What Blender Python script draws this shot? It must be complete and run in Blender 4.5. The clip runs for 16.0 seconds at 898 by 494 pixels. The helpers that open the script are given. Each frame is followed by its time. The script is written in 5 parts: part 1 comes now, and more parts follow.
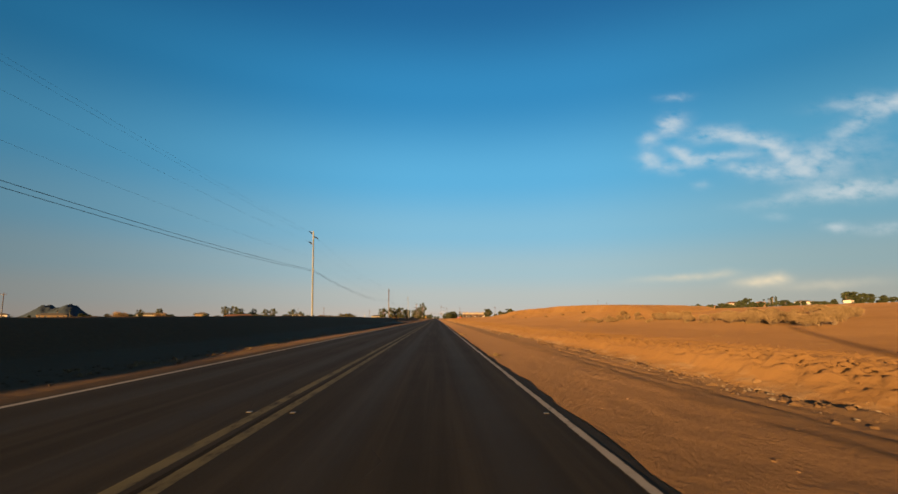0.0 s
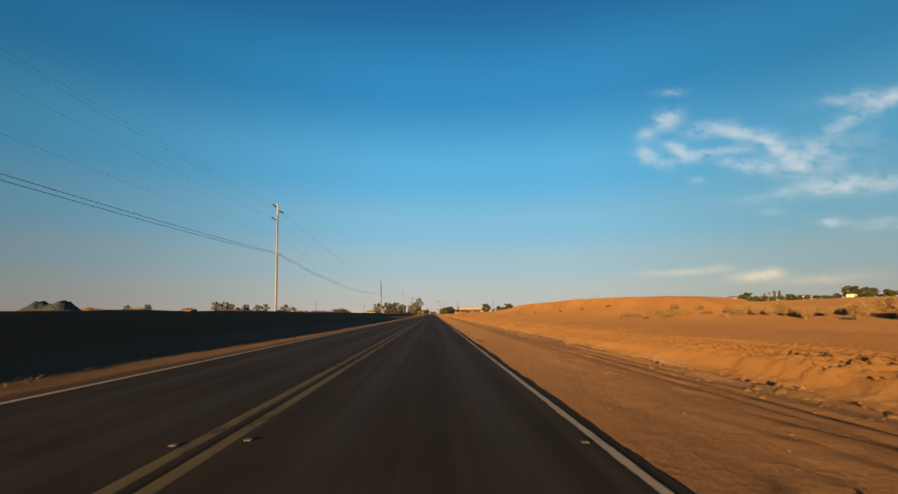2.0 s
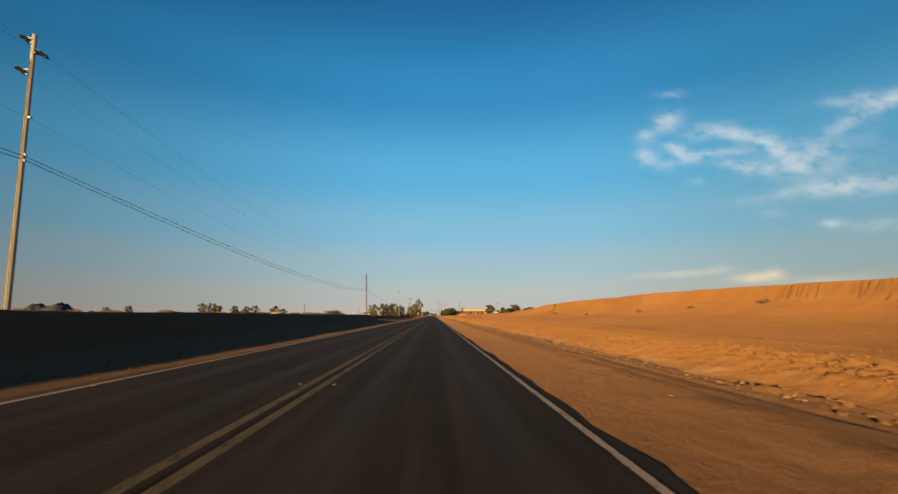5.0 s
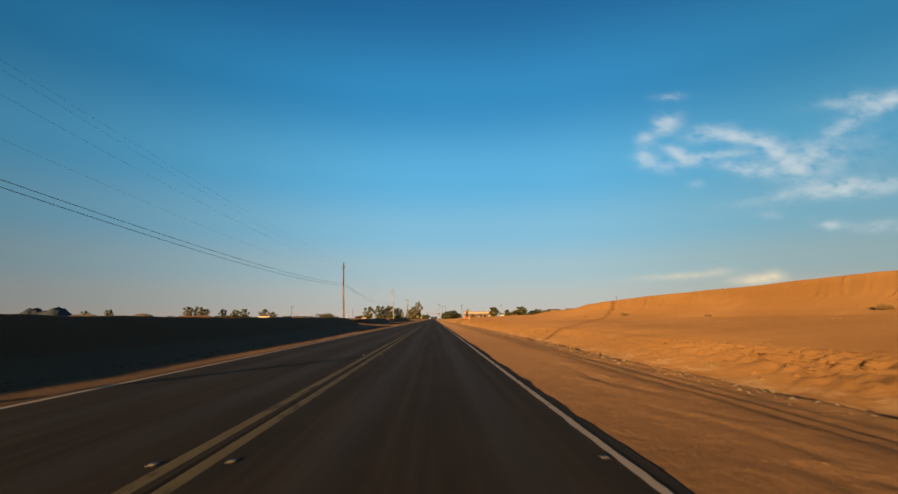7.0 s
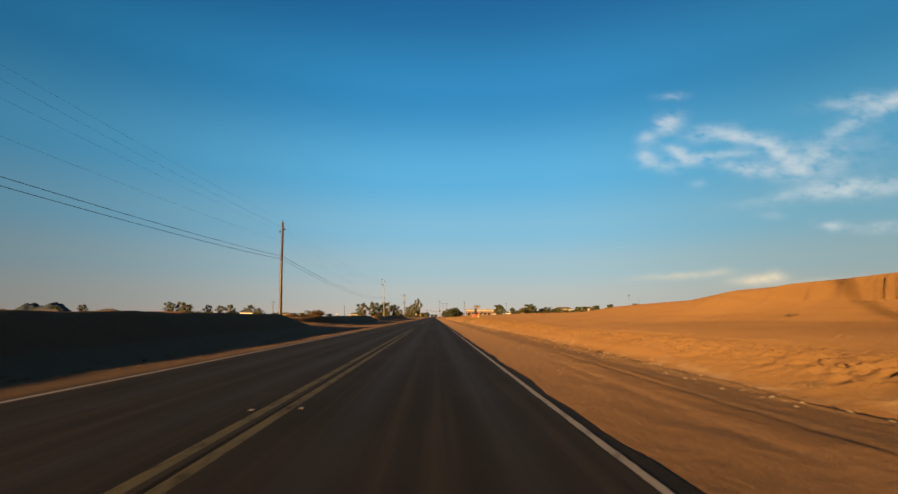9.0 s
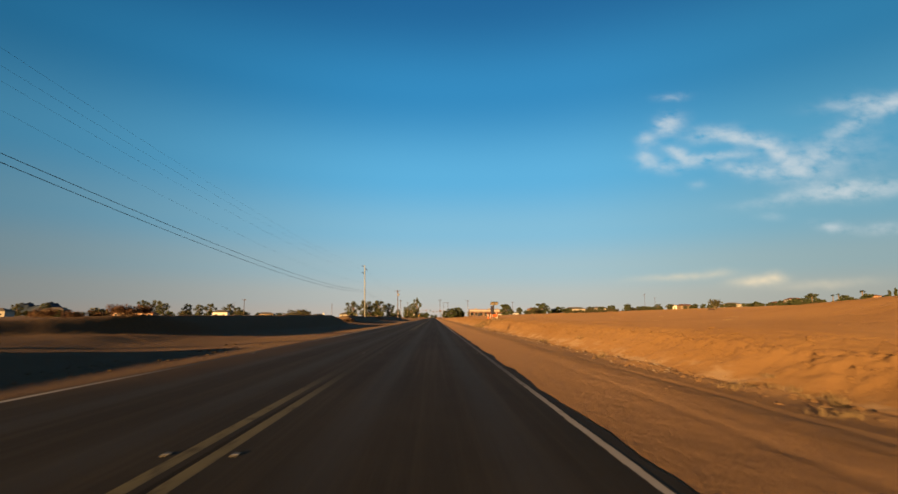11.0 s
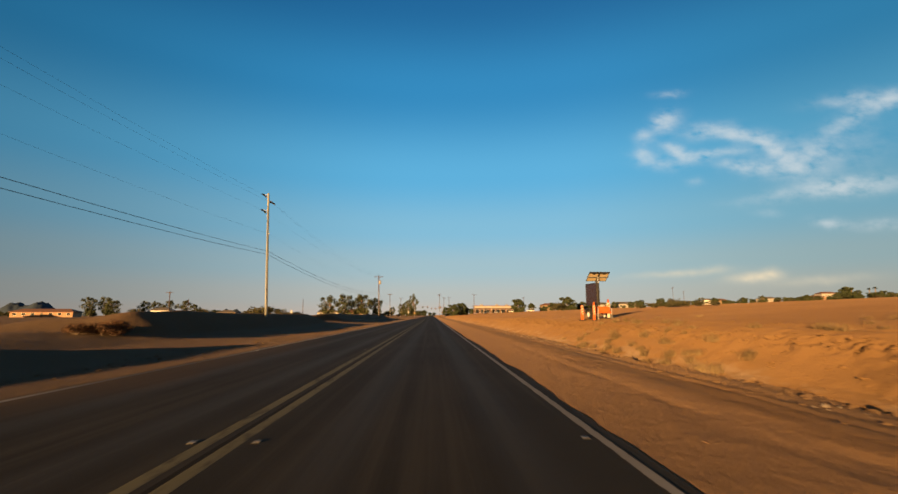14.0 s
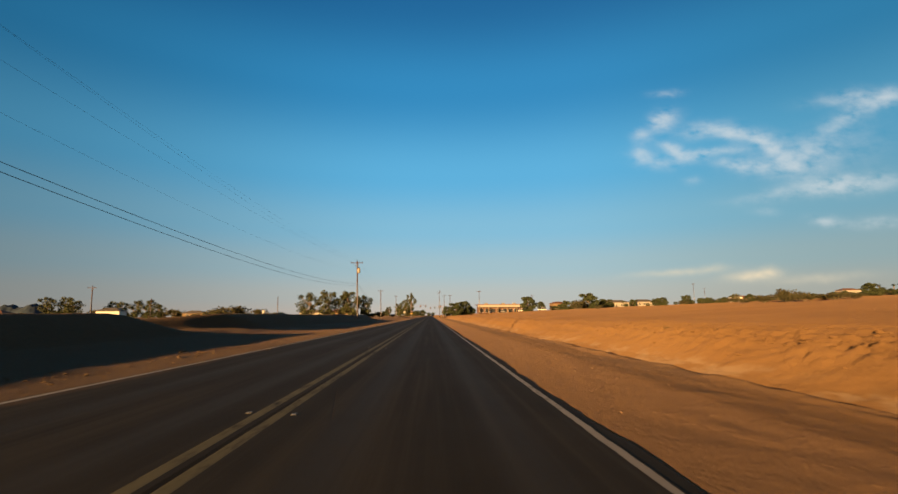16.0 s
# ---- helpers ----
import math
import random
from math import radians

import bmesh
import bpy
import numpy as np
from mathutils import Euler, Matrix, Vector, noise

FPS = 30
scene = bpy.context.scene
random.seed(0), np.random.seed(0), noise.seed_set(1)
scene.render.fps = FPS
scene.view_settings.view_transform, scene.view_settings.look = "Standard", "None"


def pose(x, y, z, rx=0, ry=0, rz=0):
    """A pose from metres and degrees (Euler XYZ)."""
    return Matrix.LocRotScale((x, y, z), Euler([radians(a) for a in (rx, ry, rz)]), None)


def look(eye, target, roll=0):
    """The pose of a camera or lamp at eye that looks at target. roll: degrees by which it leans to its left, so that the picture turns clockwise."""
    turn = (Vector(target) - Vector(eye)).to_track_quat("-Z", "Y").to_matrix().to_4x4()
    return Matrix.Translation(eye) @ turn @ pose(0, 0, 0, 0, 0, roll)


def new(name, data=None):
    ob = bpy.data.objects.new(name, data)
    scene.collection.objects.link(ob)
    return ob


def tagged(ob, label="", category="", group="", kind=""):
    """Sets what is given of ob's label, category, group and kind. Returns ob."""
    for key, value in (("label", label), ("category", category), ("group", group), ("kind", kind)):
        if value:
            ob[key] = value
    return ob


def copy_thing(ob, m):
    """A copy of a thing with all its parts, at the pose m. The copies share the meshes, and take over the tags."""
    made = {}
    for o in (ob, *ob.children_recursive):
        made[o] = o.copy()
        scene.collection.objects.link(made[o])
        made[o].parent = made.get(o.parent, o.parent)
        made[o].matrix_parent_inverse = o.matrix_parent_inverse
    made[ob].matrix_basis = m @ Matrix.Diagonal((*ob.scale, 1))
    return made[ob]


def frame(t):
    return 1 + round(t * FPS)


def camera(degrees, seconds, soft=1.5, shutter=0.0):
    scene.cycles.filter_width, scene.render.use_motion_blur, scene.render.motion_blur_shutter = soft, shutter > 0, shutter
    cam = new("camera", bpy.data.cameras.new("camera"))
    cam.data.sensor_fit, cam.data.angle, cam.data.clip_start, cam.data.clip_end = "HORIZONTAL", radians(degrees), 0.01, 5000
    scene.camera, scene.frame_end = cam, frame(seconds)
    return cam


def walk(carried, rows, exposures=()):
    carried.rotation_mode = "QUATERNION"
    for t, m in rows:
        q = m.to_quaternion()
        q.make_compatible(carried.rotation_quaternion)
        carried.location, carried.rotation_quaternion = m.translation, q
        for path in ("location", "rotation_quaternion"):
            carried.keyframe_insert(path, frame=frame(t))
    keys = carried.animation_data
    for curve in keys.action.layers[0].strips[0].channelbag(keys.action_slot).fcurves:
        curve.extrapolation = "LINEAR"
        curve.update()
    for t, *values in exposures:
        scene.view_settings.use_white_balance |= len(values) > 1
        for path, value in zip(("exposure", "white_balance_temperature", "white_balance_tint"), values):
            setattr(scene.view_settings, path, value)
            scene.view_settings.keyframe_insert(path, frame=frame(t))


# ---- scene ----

# ---------------------------------------------------------------- camera
cam = camera(88.0, 16.0, soft=1.5, shutter=0.15)
# seconds, metres along the road, metres from the centre line, heading, pitch, roll
DRIVE = [
    (0.0, 0.00, 2.07, -1.48, 8.72, -0.16), (0.5, 2.74, 2.06, -1.67, 8.52, 0.00),
    (1.0, 5.92, 2.05, -1.70, 8.18, -0.02), (1.5, 9.50, 2.04, -1.85, 8.04, -0.16),
    (2.0, 13.49, 2.03, -1.90, 8.15, -0.02), (2.5, 17.88, 2.03, -1.86, 8.12, -0.05),
    (3.0, 22.67, 2.02, -1.76, 8.30, -0.28), (3.5, 27.81, 2.02, -1.83, 8.51, -0.02),
    (4.0, 33.30, 2.02, -1.85, 8.18, 0.08), (4.6, 40.3, 2.01, -1.87, 8.30, 0.05),
    (5.3, 49.1, 2.01, -1.88, 8.42, 0.08), (5.9, 57.2, 2.0, -1.90, 8.52, 0.14),
    (6.5, 65.80, 2.00, -1.90, 8.61, 0.19), (7.0, 73.36, 2.00, -1.88, 8.75, 0.28),
    (7.5, 81.26, 2.00, -1.87, 8.52, 0.08), (8.0, 89.51, 2.00, -1.79, 8.52, -0.13),
    (8.5, 98.08, 1.99, -1.72, 8.55, -0.22), (9.0, 106.92, 1.99, -1.81, 8.52, -0.14),
    (9.6, 117.9, 1.98, -1.82, 8.54, -0.14), (10.3, 131.2, 1.98, -1.83, 8.57, -0.18),
    (10.9, 142.8, 1.97, -1.83, 8.59, -0.24), (11.5, 154.63, 1.97, -1.83, 8.60, -0.27),
    (12.0, 164.58, 1.96, -1.93, 8.35, 0.22), (12.5, 174.56, 1.96, -2.00, 8.13, -0.11),
    (13.0, 184.45, 1.95, -2.06, 8.34, -0.38), (13.5, 194.19, 1.95, -2.10, 8.48, -0.21),
    (14.0, 203.70, 1.94, -2.09, 8.33, 0.06), (14.5, 212.90, 1.94, -2.12, 8.30, 0.63),
    (15.0, 221.69, 1.94, -2.09, 8.56, 0.24), (15.5, 230.09, 1.94, -2.16, 8.44, 0.04),
    (16.0, 238.11, 1.94, -2.27, 8.33, 0.36),
]
PATH = [(t, pose(x, s, 1.22, 90 + pitch, 0, heading) @ pose(0, 0, 0, 0, 0, -roll)) for t, s, x, heading, pitch, roll in DRIVE]
EXPOSURE = 1.5
walk(cam, PATH, [(0.0, EXPOSURE), (16.0, EXPOSURE)])

# ---------------------------------------------------------------- light
SUN_AZ, SUN_EL = 30.5, 5.9          # the light runs this far right of the road's direction, this low
world = bpy.data.worlds.new("evening_sky")
scene.world = world
world.use_nodes = True
SKY_STRENGTH = 0.370
SKY_RAMP = ((0.0, (0.445, 0.400, 0.358)), (0.04, (0.372, 0.405, 0.405)), (0.10, (0.275, 0.410, 0.475)), (0.18, (0.170, 0.40, 0.556)),
            (0.29, (0.080, 0.35, 0.586)), (0.45, (0.019, 0.205, 0.430)), (0.60, (0.005, 0.104, 0.265)), (0.78, (0.028, 0.052, 0.084)), (1.0, (0.042, 0.043, 0.042)))
GLOW = 0.012                       # share of the physical sky, which brightens and warms the side of the sun
HIGH_COLOUR, LOW_COLOUR = (0.66, 0.70, 0.71), (0.80, 0.68, 0.48)
SUN_STRENGTH, SUN_COLOUR = 5.0, (1.0, 0.55, 0.20)
wn, wl = world.node_tree.nodes, world.node_tree.links
wn.clear()


def wmath(op, a, b=None, c=None):
    """A math node of the world's tree; a, b and c are sockets or numbers."""
    n = wn.new("ShaderNodeMath")
    n.operation = op
    for i, v in enumerate((a, b, c)):
        if v is None:
            continue
        if isinstance(v, (int, float)):
            n.inputs[i].default_value = v
        else:
            wl.new(v, n.inputs[i])
    return n.outputs[0]


sky = wn.new("ShaderNodeTexSky")
sky.sky_type = "NISHITA"
sky.sun_disc = False
sky.sun_elevation = radians(SUN_EL)
sky.sun_rotation = radians(180 + SUN_AZ)
sky.air_density, sky.dust_density, sky.ozone_density = 1.0, 1.0, 1.0
coord = wn.new("ShaderNodeTexCoord")
axes = wn.new("ShaderNodeSeparateXYZ")
wl.new(coord.outputs["Generated"], axes.inputs[0])
ahead = wmath("MAXIMUM", axes.outputs[1], 0.05)
cu = wmath("DIVIDE", axes.outputs[0], ahead)      # sideways, as on a far wall across the road
cv = wmath("DIVIDE", axes.outputs[2], ahead)      # upwards on it
flat = wn.new("ShaderNodeCombineXYZ")
wl.new(cu, flat.inputs[0])
wl.new(cv, flat.inputs[1])
fray = wn.new("ShaderNodeTexNoise")
fray.inputs["Scale"].default_value, fray.inputs["Detail"].default_value, fray.inputs["Roughness"].default_value = 34, 5, 0.52
stretch = wn.new("ShaderNodeMapping")
stretch.inputs["Scale"].default_value = (0.55, 1.0, 1.0)
stretch.inputs["Rotation"].default_value = (0, 0, radians(-12))
wl.new(flat.outputs[0], stretch.inputs[0])
wl.new(stretch.outputs[0], fray.inputs["Vector"])
warp = wn.new("ShaderNodeTexNoise")
warp.inputs["Scale"].default_value, warp.inputs["Detail"].default_value = 22, 5
wl.new(flat.outputs[0], warp.inputs["Vector"])
warped = wn.new("ShaderNodeSeparateXYZ")
wl.new(warp.outputs["Color"], warped.inputs[0])
cu2 = wmath("ADD", cu, wmath("MULTIPLY", wmath("SUBTRACT", warped.outputs[0], 0.5), 0.016))
cv2 = wmath("ADD", cv, wmath("MULTIPLY", wmath("SUBTRACT", warped.outputs[1], 0.5), 0.013))


def cloud_bank(puffs):
    """Soft clouds: sideways, up, half width, half height, lean in degrees, thickness."""
    total = None
    for u, v, w, h, lean, thick in puffs:
        c, s = math.cos(radians(lean)), math.sin(radians(lean))
        du, dv = wmath("SUBTRACT", cu2, u), wmath("SUBTRACT", cv2, v)
        a = wmath("DIVIDE", wmath("ADD", wmath("MULTIPLY", du, c), wmath("MULTIPLY", dv, s)), w)
        b = wmath("DIVIDE", wmath("SUBTRACT", wmath("MULTIPLY", dv, c), wmath("MULTIPLY", du, s)), h)
        r2 = wmath("ADD", wmath("MULTIPLY", a, a), wmath("MULTIPLY", b, b))
        puff = wmath("MULTIPLY", wmath("EXPONENT", wmath("MULTIPLY", r2, -0.75)), thick)
        total = puff if total is None else wmath("ADD", total, puff)
    return total


HIGH_CLOUDS = [
    (0.551, 0.509, 0.030, 0.007, 5, 0.4),
    (0.539, 0.445, 0.027, 0.017, 25, 0.95),
    (0.529, 0.431, 0.016, 0.013, 0, 0.5),
    (0.484, 0.406, 0.017, 0.014, 0, 0.65),
    (0.476, 0.362, 0.016, 0.016, 0, 0.45),
    (0.499, 0.345, 0.034, 0.014, -12, 0.5),
    (0.556, 0.341, 0.027, 0.012, 0, 0.28),
    (0.551, 0.374, 0.024, 0.011, -20, 0.75),
    (0.584, 0.359, 0.033, 0.011, -10, 0.75),
    (0.639, 0.367, 0.035, 0.008, 8, 0.7),
    (0.635, 0.419, 0.049, 0.014, 8, 0.62),
    (0.695, 0.413, 0.046, 0.011, -8, 0.9),
    (0.762, 0.405, 0.054, 0.015, -5, 0.38),
    (0.712, 0.374, 0.032, 0.012, 0, 0.3),
    (0.774, 0.388, 0.030, 0.010, -25, 1),
    (0.799, 0.366, 0.027, 0.014, -35, 0.75),
    (0.837, 0.348, 0.068, 0.028, 0, 0.48),
    (0.872, 0.363, 0.048, 0.035, 20, 0.25),
    (0.708, 0.337, 0.035, 0.010, -5, 0.75),
    (0.768, 0.330, 0.074, 0.016, -3, 0.42),
    (0.926, 0.412, 0.103, 0.021, 38, 0.26),
    (0.995, 0.462, 0.056, 0.016, 25, 0.28),
    (0.972, 0.500, 0.070, 0.013, 8, 0.34),
    (1.014, 0.498, 0.039, 0.022, 0, 0.28),
    (1.085, 0.505, 0.039, 0.016, 18, 0.85),
    (0.911, 0.289, 0.054, 0.014, 2, 0.9),
    (1.006, 0.296, 0.082, 0.018, 3, 0.6),
    (0.821, 0.270, 0.094, 0.011, 8, 0.42),
    (0.893, 0.205, 0.029, 0.009, -5, 0.6),
    (0.757, 0.227, 0.026, 0.008, 0, 0.16),
    (1.012, 0.202, 0.054, 0.011, 3, 0.4),
    (0.592, 0.298, 0.016, 0.008, 0, 0.2),
    (0.984, 0.382, 0.082, 0.042, 20, 0.15),
]
LOW_CLOUDS = [
    (0.706, 0.082, 0.044, 0.010, 6, 0.85),
    (0.751, 0.089, 0.021, 0.010, 0, 0.6),
    (0.530, 0.089, 0.077, 0.006, 4, 0.4),
    (0.607, 0.096, 0.051, 0.008, 5, 0.25),
    (0.863, 0.076, 0.091, 0.009, 4, 0.35),
]
ragged = wmath("MULTIPLY_ADD", fray.outputs["Fac"], 2.7, -0.80)
high = wmath("MAXIMUM", wmath("MULTIPLY", cloud_bank(HIGH_CLOUDS), ragged), 0.0)
high = wmath("MULTIPLY", wmath("SUBTRACT", 1.0, wmath("EXPONENT", wmath("MULTIPLY", high, -1.65))), 0.84)
low = wmath("MINIMUM", wmath("MAXIMUM", wmath("MULTIPLY", cloud_bank(LOW_CLOUDS), wmath("MULTIPLY_ADD", fray.outputs["Fac"], 1.6, 0.0)), 0.0), 0.85)


def wmix(fac, a, colour):
    n = wn.new("ShaderNodeMix")
    n.data_type = "RGBA"
    wl.new(fac, n.inputs["Factor"])
    wl.new(a, n.inputs["A"])
    n.inputs["B"].default_value = (*colour, 1)
    return n.outputs["Result"]


ramp = wn.new("ShaderNodeValToRGB")
ramp.color_ramp.interpolation = "EASE"
while len(ramp.color_ramp.elements) < len(SKY_RAMP):
    ramp.color_ramp.elements.new(0.5)
for stop, (place, colour) in zip(ramp.color_ramp.elements, SKY_RAMP):
    stop.position, stop.color = place, (*colour, 1)
wl.new(wmath("MAXIMUM", axes.outputs[2], 0.0), ramp.inputs[0])
tint = wn.new("ShaderNodeMix")
tint.data_type, tint.blend_type, tint.clamp_result = "RGBA", "ADD", False
tint.inputs["Factor"].default_value = GLOW
wl.new(ramp.outputs[0], tint.inputs["A"])
wl.new(sky.outputs[0], tint.inputs["B"])
dim = wn.new("ShaderNodeMapRange")        # the sky is deepest square to the sun, west of the road's end
dim.interpolation_type = "SMOOTHSTEP"
for k, v in enumerate((-0.95, 0.0, 0.43, 1.10)):
    dim.inputs[k + 1].default_value = v
wl.new(axes.outputs[0], dim.inputs[0])
deep = wn.new("ShaderNodeVectorMath")
deep.operation = "SCALE"
warm = wn.new("ShaderNodeMapRange")       # behind, towards the setting sun, the sky turns warm
warm.interpolation_type = "SMOOTHSTEP"
for k, v in enumerate((0.05, -0.75, 0.0, 1.0)):
    warm.inputs[k + 1].default_value = v
wl.new(axes.outputs[1], warm.inputs[0])
west = wn.new("ShaderNodeMix")
west.data_type, west.blend_type = "RGBA", "MULTIPLY"
wl.new(warm.outputs[0], west.inputs["Factor"])
wl.new(tint.outputs["Result"], west.inputs["A"])
west.inputs["B"].default_value = (1.15, 0.50, 0.26, 1)
wl.new(west.outputs["Result"], deep.inputs[0])
dim2 = wn.new("ShaderNodeMapRange")
dim2.interpolation_type = "SMOOTHSTEP"
for k, v in enumerate((0.25, 0.78, 1.0, 0.75)):
    dim2.inputs[k + 1].default_value = v
wl.new(axes.outputs[0], dim2.inputs[0])
wl.new(wmath("MULTIPLY", dim.outputs[0], dim2.outputs[0]), deep.inputs["Scale"])
hazy = wn.new("ShaderNodeMapRange")       # eastward the blue thins out
hazy.interpolation_type = "SMOOTHSTEP"
for k, v in enumerate((0.2, 0.65, 0.0, 1.0)):
    hazy.inputs[k + 1].default_value = v
wl.new(axes.outputs[0], hazy.inputs[0])
east_tint = wn.new("ShaderNodeMix")
east_tint.data_type, east_tint.blend_type = "RGBA", "MULTIPLY"
wl.new(hazy.outputs[0], east_tint.inputs["Factor"])
wl.new(deep.outputs[0], east_tint.inputs["A"])
east_tint.inputs["B"].default_value = (1.02, 1.0, 0.95, 1)
cloudy = wmix(high, east_tint.outputs["Result"], HIGH_COLOUR)
cloudy = wmix(low, cloudy, LOW_COLOUR)
back = wn.new("ShaderNodeBackground")
back.inputs["Strength"].default_value = SKY_STRENGTH
wl.new(cloudy, back.inputs[0])
out = wn.new("ShaderNodeOutputWorld")
wl.new(back.outputs[0], out.inputs[0])

sun = new("sun", bpy.data.lights.new("sun", "SUN"))
sun.data.energy, sun.data.angle, sun.data.color = SUN_STRENGTH, radians(0.53), SUN_COLOUR
away = Vector((math.sin(radians(SUN_AZ)), math.cos(radians(SUN_AZ)), -math.tan(radians(SUN_EL))))
sun.matrix_world = look((0, 0, 60), Vector((0, 0, 60)) + away)

# ---------------------------------------------------------------- materials
class Mat:
    """A small builder for node materials."""

    def __init__(self, name, rough=0.8, metal=0.0, coat=0.0):
        self.m = bpy.data.materials.new(name)
        self.m.use_nodes = True
        self.n, self.l = self.m.node_tree.nodes, self.m.node_tree.links
        self.b = self.n["Principled BSDF"]
        self.b.inputs["Roughness"].default_value = rough
        self.b.inputs["Metallic"].default_value = metal
        self.b.inputs["Coat Weight"].default_value = coat
        self.b.inputs["Specular IOR Level"].default_value = 0.3
        self.tc = self.n.new("ShaderNodeTexCoord").outputs["Object"]

    def put(self, v, s):
        if isinstance(v, (int, float)):
            s.default_value = v
        elif isinstance(v, tuple):
            s.default_value = (*v, 1) if len(v) == 3 and s.type == "RGBA" else v
        else:
            self.l.new(v, s)

    def noise(self, scale, detail=5, rough=0.6, stretch=(1, 1, 1), vec=None):
        mp = self.n.new("ShaderNodeMapping")
        mp.inputs["Scale"].default_value = stretch
        self.l.new(vec or self.tc, mp.inputs[0])
        t = self.n.new("ShaderNodeTexNoise")
        t.inputs["Scale"].default_value, t.inputs["Detail"].default_value, t.inputs["Roughness"].default_value = scale, detail, rough
        self.l.new(mp.outputs[0], t.inputs["Vector"])
        return t.outputs["Fac"]

    def cells(self, scale, feature="F1"):
        t = self.n.new("ShaderNodeTexVoronoi")
        t.feature = feature
        t.inputs["Scale"].default_value = scale
        self.l.new(self.tc, t.inputs["Vector"])
        return t.outputs["Distance"]

    def math(self, op, a, b=0.0, c=0.0):
        t = self.n.new("ShaderNodeMath")
        t.operation = op
        for i, v in enumerate((a, b, c)):
            self.put(v, t.inputs[i])
        return t.outputs[0]

    def range(self, v, lo, hi, a=0.0, b=1.0):
        t = self.n.new("ShaderNodeMapRange")
        t.interpolation_type = "SMOOTHSTEP"
        for i, x in enumerate((v, lo, hi, a, b)):
            self.put(x, t.inputs[i])
        return t.outputs[0]

    def mix(self, f, a, b, blend="MIX"):
        t = self.n.new("ShaderNodeMix")
        t.data_type, t.blend_type = "RGBA", blend
        self.put(f, t.inputs["Factor"])
        self.put(a, t.inputs["A"])
        self.put(b, t.inputs["B"])
        return t.outputs["Result"]

    def axis(self, i):
        t = self.n.new("ShaderNodeSeparateXYZ")
        self.l.new(self.tc, t.inputs[0])
        return t.outputs[i]

    def random(self):
        return self.n.new("ShaderNodeObjectInfo").outputs["Random"]

    def island(self):
        return self.n.new("ShaderNodeNewGeometry").outputs["Random Per Island"]

    def colour(self, v):
        self.put(v, self.b.inputs["Base Color"])
        return self

    def rough(self, v):
        self.put(v, self.b.inputs["Roughness"])
        return self

    def bump(self, h, strength=0.5, dist=0.02):
        t = self.n.new("ShaderNodeBump")
        t.inputs["Strength"].default_value, t.inputs["Distance"].default_value = strength, dist
        self.l.new(h, t.inputs["Height"])
        self.l.new(t.outputs[0], self.b.inputs["Normal"])
        return self


def mottled(name, a, b, scale=8.0, rough=0.8, metal=0.0, bump=0.15, stretch=(1, 1, 1), coat=0.0):
    """A plain painted, wooden or stony surface with stains and grain."""
    m = Mat(name, rough, metal, coat)
    big, fine = m.noise(scale, 5, 0.6, stretch), m.noise(scale * 9, 3, 0.6, stretch)
    m.colour(m.mix(m.range(m.math("MULTIPLY_ADD", fine, 0.45, m.math("MULTIPLY", big, 0.75)), 0.35, 0.8), a, b))
    m.rough(m.range(big, 0.3, 0.7, rough - 0.08, min(1.0, rough + 0.08)))
    m.bump(fine, bump, 0.01)
    return m.m


